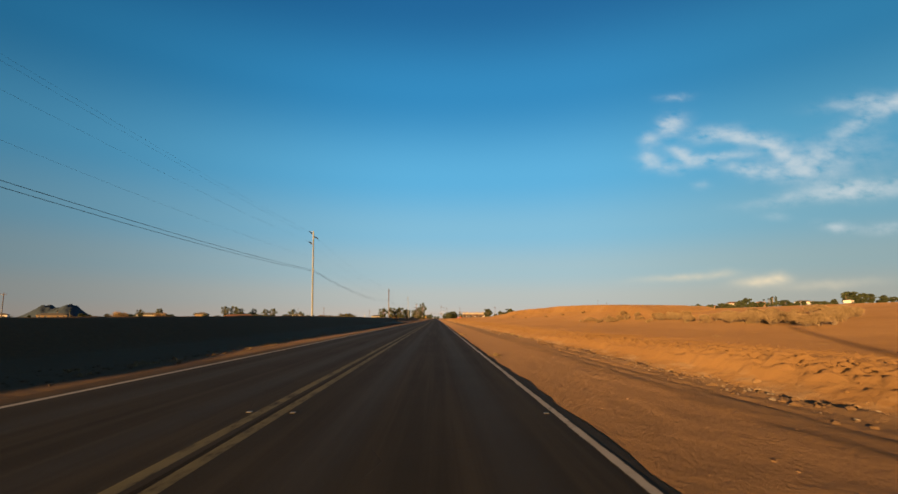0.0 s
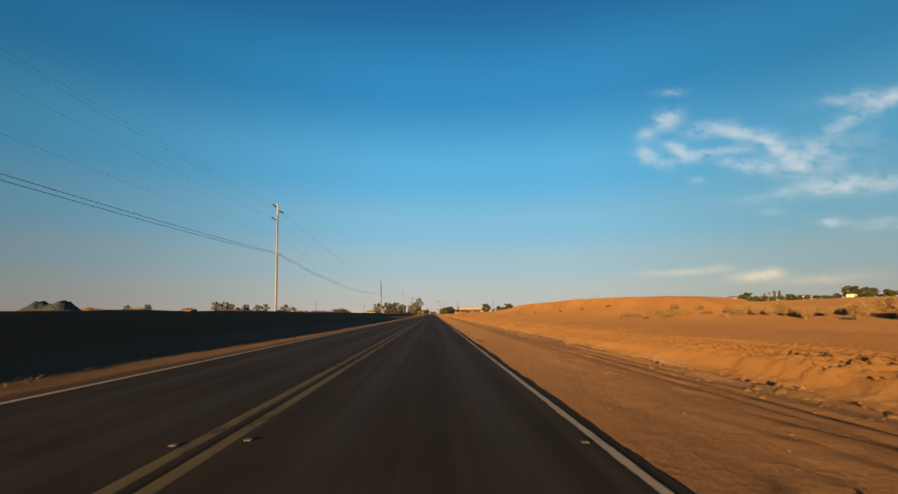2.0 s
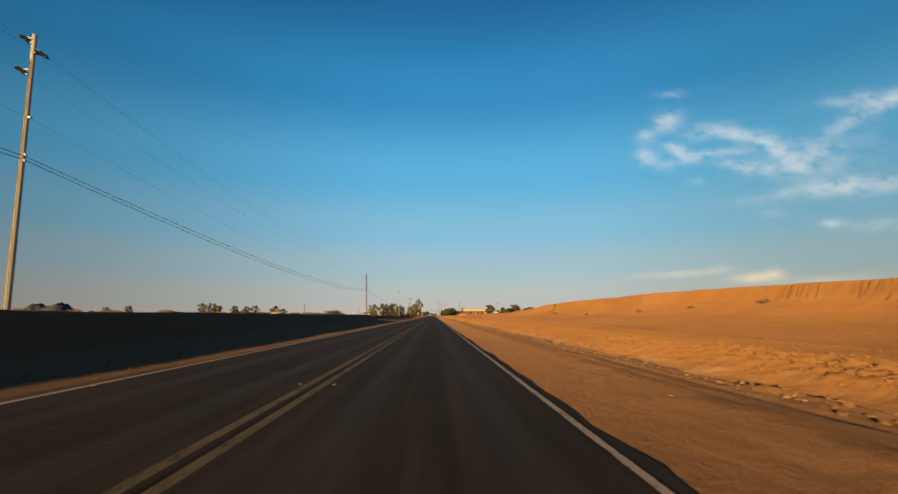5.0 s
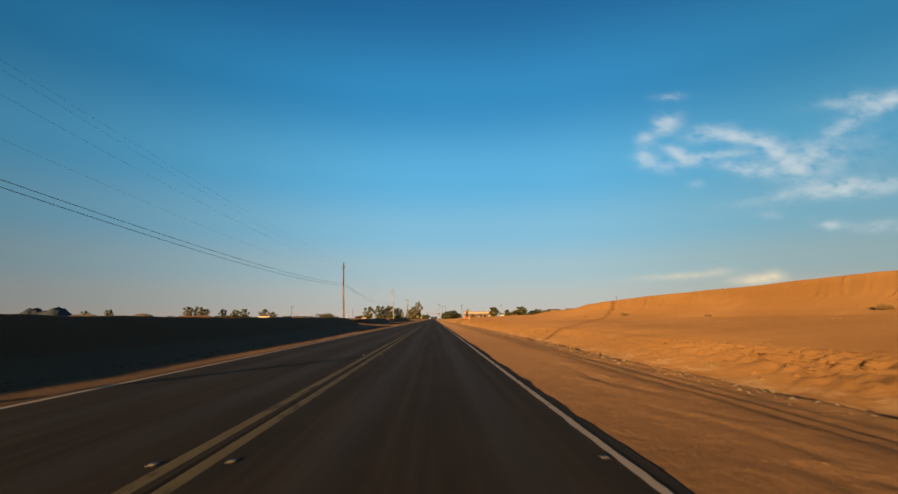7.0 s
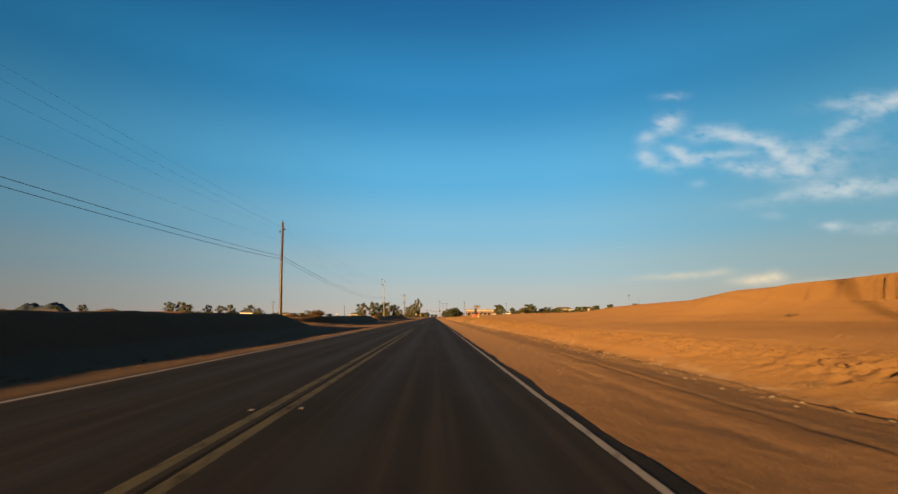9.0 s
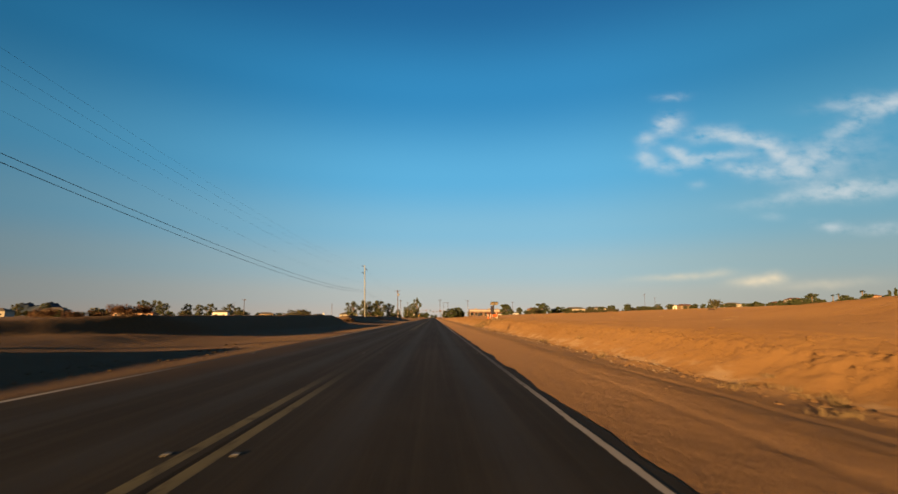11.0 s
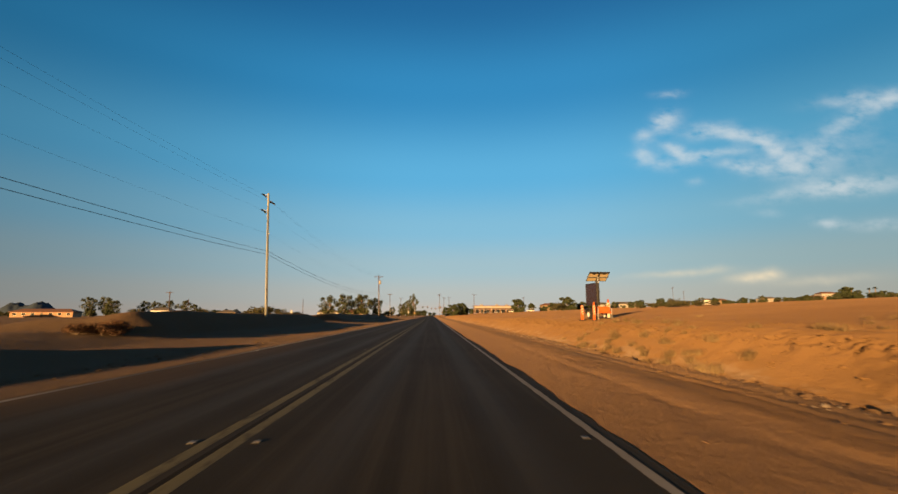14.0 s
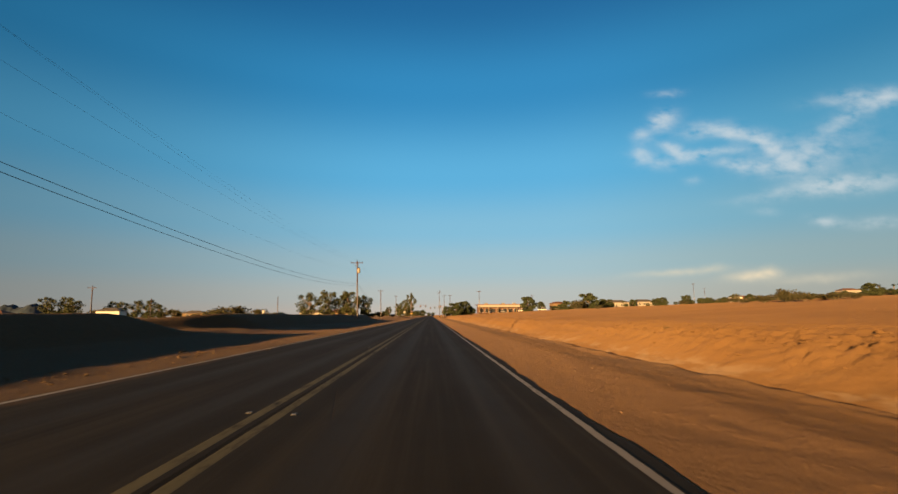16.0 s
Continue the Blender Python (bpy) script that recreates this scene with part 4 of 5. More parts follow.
def barricade(x, y, turn, h=1.1, w=0.30, lamp=True, pale=False):
    """A vertical striped panel on a rubber base, with an amber lamp on top."""
    z = height_at(x, y)
    t = thing("vertical_panel_barricade", pose(x, y, z - 0.01, 0, 0, turn), ("white" if pale else "orange") + " and striped vertical panel barricade" + (" with an amber lamp" if lamp else ""), "barricade", "barricades round the trailer")
    bm = box(bmesh.new(), -w * 0.75, w * 0.75, -0.28, 0.28, 0.0, 0.07, 0.02)
    part("base", bm, M_RUBBER, t, "black rubber base")
    post = part("post", box(bmesh.new(), -w / 2, w / 2, -0.03, 0.03, 0.06, h, 0.012), M_STRIPE_WHITE if pale else M_STRIPE_ORANGE, t)
    lo = 0.12 if pale else h * 0.42
    n = 3
    part("panel", box(bmesh.new(), -w / 2 + 0.01, w / 2 - 0.01, -0.036, -0.029, lo, h - 0.03), M_STRIPE_WHITE, t, "reflective white sheeting")
    step = (h - 0.05 - max(lo, 0.4)) / n
    for k in range(n):
        bm = bmesh.new()
        z0 = max(lo, 0.4) + step * k
        q = [(-w / 2 + 0.012, z0), (w / 2 - 0.012, z0 + step * 0.5), (w / 2 - 0.012, z0 + step * 1.0), (-w / 2 + 0.012, z0 + step * 0.5)]
        front = [bm.verts.new((px, -0.040, pz)) for px, pz in q]
        rear = [bm.verts.new((px, -0.036, pz)) for px, pz in q]
        bm.faces.new(front)
        for a in range(4):
            bm.faces.new((front[a], front[(a + 1) % 4], rear[(a + 1) % 4], rear[a]))
        part("stripe", bm, M_STRIPE_ORANGE, t)
    if lamp:
        bm = bmesh.new()
        box(bm, -0.05, 0.05, -0.05, 0.05, h, h + 0.11, 0.015)
        part("lamp_body", bm, M_ORANGE, t)
        bm = bmesh.new()
        tube(bm, [(0, -0.05, h + 0.17), (0, -0.03, h + 0.17), (0, 0.03, h + 0.17), (0, 0.05, h + 0.17)], [0.045, 0.07, 0.07, 0.045], 14)
        part("lens", bm, M_LENS, t, "amber lens", True)
    return t


TX, TY = 13.75, 236.9
tz = height_at(TX, TY)
message_trailer(TX, TY, tz - 0.01, 6.0)
solar_array(pose(TX + 0.15, TY - 0.1, tz + 2.99, 0, 0, 4.0), 0)
barricade(12.66, 236.85, 14, 1.08, 0.19, False)
barricade(12.98, 235.3, 8, 1.05, 0.16, True)
barricade(14.28, 236.1, 6, 1.1, 0.2, True, True)

# ---------------------------------------------------------------- plants
rng = random.Random(7)


def leaf_cloud(bm, centre, radii, count, size, seed, slim=0.45):
    """Many small leaf sprays scattered through a lumpy clump."""
    r = random.Random(seed)
    for _ in range(count):
        while True:
            d = Vector((r.uniform(-1, 1), r.uniform(-1, 1), r.uniform(-1, 1)))
            if 0.15 < d.length < 1:
                break
        d *= 0.55 + 0.45 * d.length
        p = Vector(centre) + Vector((d.x * radii[0], d.y * radii[1], d.z * radii[2]))
        a = Vector((r.gauss(0, 1), r.gauss(0, 1), r.gauss(0, 0.8))).normalized()
        b = a.orthogonal().normalized()
        b.rotate(Matrix.Rotation(r.uniform(0, 6.28), 3, a))
        s = size * r.uniform(0.5, 1.3)
        v = [bm.verts.new(p + a * s), bm.verts.new(p + b * s * slim), bm.verts.new(p - a * s), bm.verts.new(p - b * s * slim)]
        bm.faces.new(v)


def tree_model(name, label, h, spread, clumps, leaves, size, leaf, trunk_share=0.35, seed=1, category="tree"):
    """A tapered trunk with limbs, and a crown of leaf sprays in uneven clumps."""
    r = random.Random(seed)
    t = thing(name, pose(0, 0, 0), label, category)
    bm = bmesh.new()
    bend = [(r.uniform(-0.04, 0.04) * h * k, r.uniform(-0.04, 0.04) * h * k, h * 0.85 * k / 4) for k in range(5)]
    tube(bm, bend, [h * 0.028 * (1 - 0.2 * k) for k in range(5)], 7)
    centres = []
    for c in range(clumps):
        a = 6.28 * c / clumps + r.uniform(-0.5, 0.5)
        zz = h * (trunk_share + (0.93 - trunk_share) * ((c * 0.618) % 1.0))
        reach = spread * r.uniform(0.25, 1.0) * math.sin(math.pi * min(0.97, max(0.12, (zz / h - trunk_share * 0.7) / (1.05 - trunk_share * 0.7)))) ** 0.6
        p = Vector((math.cos(a) * reach, math.sin(a) * reach, zz))
        centres.append(p)
        k = min(3, int(zz / h * 4 * 0.75))
        base = Vector(bend[k])
        tube(bm, [base, base.lerp(p, 0.55) + Vector((0, 0, 0.03 * h)), p], [h * 0.011, h * 0.008, h * 0.003], 5, False)
    part("trunk", bm, M_BARK, t)
    bm = bmesh.new()
    for c, p in enumerate(centres):
        s = r.uniform(0.65, 1.2)
        leaf_cloud(bm, p, (spread * 0.40 * s, spread * 0.40 * s, h * 0.125 * s), leaves // clumps, size, seed * 100 + c)
    part("crown", bm, leaf, t)
    return t


def bush_model(name, label, w, h, leaves, size, leaf, seed, category="bush", slim=0.45):
    """Many thin stems that spread from the ground, with sprays along them."""
    r = random.Random(seed)
    t = thing(name, pose(0, 0, 0), label, category)
    bm, bl = bmesh.new(), bmesh.new()
    tips = []
    for k in range(13):
        a, reach = r.uniform(0, 6.28), w * r.uniform(0.15, 0.5)
        tip = Vector((math.cos(a) * reach, math.sin(a) * reach, h * r.uniform(0.55, 0.95)))
        tube(bm, [(0, 0, -0.1), tip * 0.5 + Vector((0, 0, 0.1 * h)), tip], [0.014 * h, 0.010 * h, 0.004 * h], 4, False)
        tips.append(tip)
    part("stems", bm, M_BARK, t)
    for k, tip in enumerate(tips):
        leaf_cloud(bl, tip * 0.8, (w * 0.2, w * 0.2, h * 0.27), leaves // 13, size, seed * 50 + k, slim)
    part("foliage", bl, leaf, t)
    return t


def palm_model(label, h, seed):
    r = random.Random(seed)
    t = thing("palm_tree", pose(0, 0, 0), label, "palm tree")
    bm = bmesh.new()
    tube(bm, [(0, 0, 0), (0.1, 0, h * 0.5), (0.05, 0, h * 0.93)], [0.34, 0.26, 0.3], 8)
    part("trunk", bm, M_BARK, t)
    bm = bmesh.new()
    for k in range(46):
        a, lift = r.uniform(0, 6.28), r.uniform(-0.9, 1.2)
        d = Vector((math.cos(a) * math.cos(lift), math.sin(a) * math.cos(lift), math.sin(lift)))
        side = d.cross(Vector((0, 0, 1))).normalized() * 0.32
        base, mid, end = Vector((0.05, 0, h * 0.93)), Vector((0.05, 0, h * 0.93)) + d * 1.1, Vector((0.05, 0, h * 0.93)) + d * 1.9 - Vector((0, 0, 0.5))
        v = [bm.verts.new(p) for p in (base - side * 0.1, mid - side, end, mid + side, base + side * 0.1)]
        bm.faces.new(v)
    part("fronds", bm, M_LEAF_DARK, t)
    return t


def plant(model, x, y, scale=1.0, turn=0.0, sink=0.1, wide=1.0, group=""):
    m = pose(x, y, height_at(x, y) - sink, 0, 0, turn) @ Matrix.Diagonal((scale * wide, scale * wide, scale, 1))
    ob = copy_thing(model, m)
    if group:
        ob["group"] = group
    return ob


MODELS = {
    "gum": [tree_model("eucalyptus_tree", "tall airy eucalyptus with olive foliage and gaps", 11, 4.2, 19, 1900, 0.42, M_LEAF, 0.14, s) for s in (11, 12, 13)],
    "round": [tree_model("desert_tree", "rounded dark-green desert tree with a low crown", 7, 3.6, 17, 1700, 0.5, M_LEAF_DARK, 0.06, s) for s in (21, 22)],
    "scrub": [bush_model("scrub_bush", "olive-brown desert scrub bush", 4.0, 2.6, 620, 0.22, M_LEAF_OLIVE, s) for s in (31, 32)],
    "dry": [bush_model("dry_bush", "dry straw-coloured desert bush on bare soil", 1.7, 1.0, 1700, 0.11, M_DRY_BUSH, s, "bush", 0.12) for s in (41, 42, 43)],
    "pale": [bush_model("dry_bush", "pale straw-coloured dry bush on bare soil", 1.6, 1.0, 1700, 0.11, M_PALE_BUSH, s, "bush", 0.12) for s in (61, 62)],
    "weed": [bush_model("dry_weed", "rust-brown dried weeds at the end of the bank", 1.7, 1.0, 1500, 0.11, M_WEED, s, "weed", 0.12) for s in (71, 72)],
    "cypress": [tree_model("cypress_tree", "slim dark column-shaped cypress on the rise", 10, 1.0, 22, 1500, 0.45, M_LEAF_DARK, 0.05, 91)],
    "palm": [palm_model("slim palm with a shaggy head", 11, 51)],
}


def grow(kind, x, y, scale=1.0, wide=1.0, group=""):
    models = MODELS[kind]
    return plant(models[rng.randrange(len(models))], x, y, scale, rng.uniform(0, 360), 0.1, wide, group)


# west: loose rows behind the bank
for x, y, s in ((-239, 543, 1.3), (-231, 548, 1.35), (-225, 546, 1.15), (-218, 571, 1.1), (-195, 545, 1.0), (-188, 549, 1.1), (-149, 496, 0.95), (-136, 482, 0.7),
                (-46, 424, 0.92), (-38, 421, 1.0), (-30, 424, 1.0), (-25, 430, 0.85), (-34, 432, 0.9), (-300, 520, 1.0), (-318, 515, 0.9)):
    grow("gum", x, y, s, rng.uniform(0.85, 1.2), "trees west of the road")
for x, y, s, w in ((-21.5, 792, 2.5, 0.55), (-28, 800, 1.9, 0.8), (-36, 805, 1.5, 0.9), (-33, 770, 1.1, 0.8), (-45, 760, 1.0, 0.9), (-28, 690, 0.9, 0.9)):
    grow("gum", x, y, s, w, "trees at the crossroads")
for k in range(80):
    y = rng.uniform(300, 640)
    x, s = -60 - rng.uniform(0, 0.5) * y - (50 if y > 380 else 0), rng.uniform(0.3, 0.62) * (1.0 if k % 4 else 0.85)
    if -x < 0.42 * (y - 200) or k % 5 == 0:
        grow("round" if k % 4 else "gum", x, y, s, rng.uniform(0.9, 1.6), "trees west of the road")
for k in range(40):
    y = rng.uniform(200, 520)
    x = -40 - rng.uniform(0.1, 0.42) * y
    if -x < 0.42 * (y - 200) or k % 4 == 0:
        grow("scrub", x, y, rng.uniform(0.7, 1.1), rng.uniform(1.0, 1.7), "scrub west of the road")
for x, y in ((-330, 420), (-322, 424)):
    grow("palm", x, y, rng.uniform(0.62, 0.8), 1.0, "palms")
for k in range(60):
    y = rng.uniform(330, 560)
    x = -30 - rng.uniform(0.05, 0.98) * y
    if -x < 0.40 * (y - 200) or k % 6 == 0:
        grow("scrub", x, y, rng.uniform(1.3, 2.2) if y > 400 else rng.uniform(0.8, 1.3), rng.uniform(1.0, 1.8), "scrub west of the road")
for k in range(34):
    y = rng.uniform(356, 720)
    grow("scrub", -9.5 - rng.uniform(0, 0.05) * y, y, rng.uniform(0.5, 1.0), rng.uniform(0.9, 1.5), "scrub west of the road")
for k in range(22):
    grow("round", rng.uniform(-75, 60), rng.uniform(880, 1050), rng.uniform(0.7, 1.25), rng.uniform(1.0, 1.5), "trees at the crossroads")
for x, y, s in ((-129, 198, 3.4), (-113, 199, 3.1), (-122, 204, 1.8)):
    grow("pale", x, y, s, 1.25, "scrub west of the road")
for k in range(64):
    y = rng.uniform(600, 800)
    grow("round" if k % 3 else "scrub", -rng.uniform(0.2, 0.92) * y, y, rng.uniform(0.55, 0.95) * (1.0 if k % 3 else 1.8), rng.uniform(1.0, 1.8), "trees west of the road")
# dry weeds on the sunlit end of the bank
for k in range(11):
    grow("weed", -12.7 + rng.uniform(-0.9, 0.8), 224.9 + rng.uniform(-0.9, 0.9), rng.uniform(0.4, 0.8), rng.uniform(0.8, 1.3), "weeds at the bank")
for k in range(7):
    grow("weed", -13.0 + rng.uniform(-3.0, 0.6), 168.5 + rng.uniform(-1.5, 1.5), rng.uniform(0.35, 0.7), rng.uniform(0.9, 1.3), "weeds at the bank")

# east
for x, y, s, w in ((57, 500, 1.25, 1.0), (14.5, 470, 0.95, 1.0), (18, 476, 1.05, 1.0), (11.5, 500, 0.8, 1.0), (22, 480, 0.7, 1.0), (71, 440, 1.05, 1.1), (84, 520, 0.8, 1.0), (78, 560, 0.9, 1.0)):
    grow("round", x, y, s, w, "trees east of the road")
for x, y, s, w in ((66, 436, 1.7, 1.2), (62, 430, 1.3, 1.2), (59.7, 239, 0.9, 0.9), (47.5, 305, 0.40, 1.7), (49.5, 303, 0.46, 1.7), (51.5, 306, 0.5, 1.6), (53, 303, 0.42, 1.7), (55, 305, 0.55, 1.5), (56.6, 308, 0.85, 0.9), (58, 306, 0.6, 1.5), (60, 303, 0.5, 1.6), (62, 307, 0.45, 1.7), (64.5, 305, 0.4, 1.7), (66.5, 309, 0.45, 1.6), (72, 330, 0.6, 1.2), (52, 395, 0.6, 1.2), (46, 360, 0.5, 1.4)):
    grow("scrub", x, y, s, w, "scrub east of the road")
for k in range(150):
    f = rng.random()
    x, y = 72 + 503 * f, rng.uniform(470, 620) + 200 * f
    grow("round", x, y, rng.uniform(0.25, 0.52) * (1 + 0.25 * f), rng.uniform(1.0, 1.7), "trees east of the road")
for k in range(52):
    f = rng.random() ** 1.3
    x, y = 60 + 480 * f, rng.uniform(430, 520) + 190 * f
    grow("round" if k % 5 else "gum", x, y, rng.uniform(0.36, 0.82) * (1.0 if k % 5 else 0.6), rng.uniform(0.9, 1.5), "trees east of the road")
for k in range(20):
    f = rng.random()
    grow("scrub", 120 + 330 * f, 400 + rng.uniform(0, 120) + 180 * f, rng.uniform(0.5, 1.0), rng.uniform(1.2, 2.2), "scrub east of the road")
for x, y in ((549, 768), (559, 770), (470, 640), (463, 700), (620, 690)):
    grow("palm", x, y, rng.uniform(0.95, 1.2), 1.6, "palms")
for k in range(18):
    grow("round", rng.uniform(520, 780), rng.uniform(770, 850), rng.uniform(0.6, 1.1), rng.uniform(1.0, 1.6), "trees east of the road")
for k in range(46):
    u, y = rng.uniform(0.55, 1.12), rng.uniform(430, 640)
    grow("round" if k % 4 else "scrub", u * y, y, rng.uniform(0.45, 1.05), rng.uniform(0.9, 1.5), "trees east of the road")
for x, y, s, w in ((345, 523, 1.05, 1.1), (361, 523, 0.9, 1.2), (377, 524, 0.8, 1.1), (557, 604, 1.5, 1.1), (567, 606, 1.75, 1.0), (577, 604, 1.5, 1.1), (594, 604, 1.1, 1.2), (610, 606, 0.8, 1.4)):
    grow("round", x, y, s, w, "trees on the rise")
for x, s in ((383, 1.0), (388.6, 1.15)):
    grow("cypress", x, 523, s, 1.0, "trees on the rise")
grow("round", 735, 805, 3.2, 1.3, "trees east of the road")
grow("round", 520, 770, 2.2, 1.1, "trees east of the road")

# dry brush on the first eastern slope
for k in range(44):
    y = 25 + 35 * rng.uniform(0, 1) ** 1.5
    x = 23.8 + 0.12 * (y - 25) + rng.gauss(0, 0.8) - 0.22 * max(0, y - 48)
    grow("dry" if k % 3 == 0 else "pale", x, y, rng.uniform(0.5, 1.05) * (1 - 0.3 * max(0, (y - 45) / 17)), rng.uniform(0.62, 0.85), "dry brush on the slope")
for k in range(26):
    y = rng.uniform(48, 65)
    grow("dry" if k % 3 else "pale", 21.4 + rng.uniform(0, 4.2) * (1 - 0.04 * (y - 48)), y, rng.uniform(0.32, 0.62), rng.uniform(0.75, 1.15), "dry brush on the slope")
for k in range(30):
    grow("pale", rng.uniform(27, 38), rng.uniform(24, 44), rng.uniform(0.45, 0.9), rng.uniform(0.7, 1.0), "dry brush on the slope")
for x, y, s in ((24.5, 96, 0.45), (22.6, 108, 0.35), (22.0, 122, 0.5), (20.8, 131, 0.3), (25.8, 88, 0.45), (27.2, 80, 0.5)):
    grow("dry", x, y, s, 1.2, "dry brush on the slope")

for models in MODELS.values():
    for ob in models:
        for o in (*ob.children_recursive, ob):
            bpy.data.objects.remove(o, do_unlink=True)


# ---------------------------------------------------------------- buildings
def house(x, y, w, d, h, turn, wall, roof, label, pitch=0.35, storeys=1):
    """Walls, a hipped or gabled roof with eaves, windows and a door."""
    t = thing("house", pose(x, y, height_at(x, y) - 0.1, 0, 0, turn), label, "house", "far houses")
    part("wall", box(bmesh.new(), -w / 2, w / 2, -d / 2, d / 2, 0, h, 0.03), wall, t)
    bm = bmesh.new()
    rise, e = d * 0.5 * pitch, 0.5
    lo = [bm.verts.new(p) for p in ((-w / 2 - e, -d / 2 - e, h), (w / 2 + e, -d / 2 - e, h), (w / 2 + e, d / 2 + e, h), (-w / 2 - e, d / 2 + e, h))]
    up = [bm.verts.new(v.co + Vector((0, 0, 0.16))) for v in lo]
    ridge = [bm.verts.new(p) for p in ((-w / 2 + d * 0.35, 0, h + rise + 0.16), (w / 2 - d * 0.35, 0, h + rise + 0.16))]
    bm.faces.new(lo[::-1])
    for a in range(4):
        bm.faces.new((lo[a], lo[(a + 1) % 4], up[(a + 1) % 4], up[a]))
    bm.faces.new((up[0], up[1], ridge[1], ridge[0]))
    bm.faces.new((up[2], up[3], ridge[0], ridge[1]))
    bm.faces.new((up[1], up[2], ridge[1]))
    bm.faces.new((up[3], up[0], ridge[0]))
    part("roof", bm, roof, t)
    n = max(2, int(w / 3.2))
    for s in range(storeys):
        for k in range(n):
            cx = -w / 2 + w * (k + 0.5) / n
            zb = 0.9 + s * h / storeys
            if k == n // 2 and s == 0:
                door = part("door", box(bmesh.new(), cx - 0.5, cx + 0.5, -d / 2 - 0.06, -d / 2 + 0.02, 0.05, 2.1, 0.02), M_ROOF_GREY, t)
                continue
            win = part("window", box(bmesh.new(), cx - 0.75, cx + 0.75, -d / 2 - 0.07, -d / 2 + 0.02, zb, zb + 1.2, 0.02), M_WHITE_PAINT, t)
            part("pane", box(bmesh.new(), cx - 0.66, cx + 0.66, -d / 2 - 0.085, -d / 2 - 0.05, zb + 0.08, zb + 1.12), M_GLASS_DARK, win)
    return t


def store():
    """A long low store with a deep lit fascia, arcade posts and glazed front, beside the crossroads."""
    x0, x1, y = 31.0, 61.0, 528.0
    t = thing("store_building", pose((x0 + x1) / 2, y, height_at(46, y) - 0.2), "long low tan store with a deep pale fascia", "shop building")
    hw = (x1 - x0) / 2
    # the wall's dark colour holds the shade under the deep fascia
    part("wall", box(bmesh.new(), -hw + 1, hw - 1, 0, 16, 0, 4.3, 0.04), M_ROOF_TILE, t, "red-brown shop wall with the fascia's shade in its colour")
    part("fascia", box(bmesh.new(), -hw, hw, -3.2, 0.4, 3.5, 5.0, 0.06), M_STUCCO_PALE, t, "pale tan stucco fascia")
    part("coping", box(bmesh.new(), -hw - 0.15, hw + 0.15, -3.35, 16.2, 5.0, 5.35, 0.05), M_ROOF_TILE, t, "red-brown roof coping")
    for k in range(6):
        cx = -hw + 0.6 + (2 * hw - 1.2) * k / 5
        part("column", box(bmesh.new(), cx - 0.22, cx + 0.22, -3.0, -2.5, 0, 3.4, 0.05), M_STUCCO, t)
    for k in range(8):
        cx = -hw + 2.4 + (2 * hw - 4.8) * k / 7
        win = part("window", box(bmesh.new(), cx - 1.4, cx + 1.4, -0.12, 0.05, 0.3, 2.7, 0.02), M_SILVER_PAINT, t)
        part("pane", box(bmesh.new(), cx - 1.3, cx + 1.3, -0.16, -0.1, 0.4, 2.6), M_GLASS_DARK, win)
    for cx in (-9, 2, 9):
        part("roof_unit", box(bmesh.new(), cx - 1, cx + 1, 6, 8, 5.3, 6.3, 0.06), M_GALV, t, "grey rooftop cooling unit")
    return t


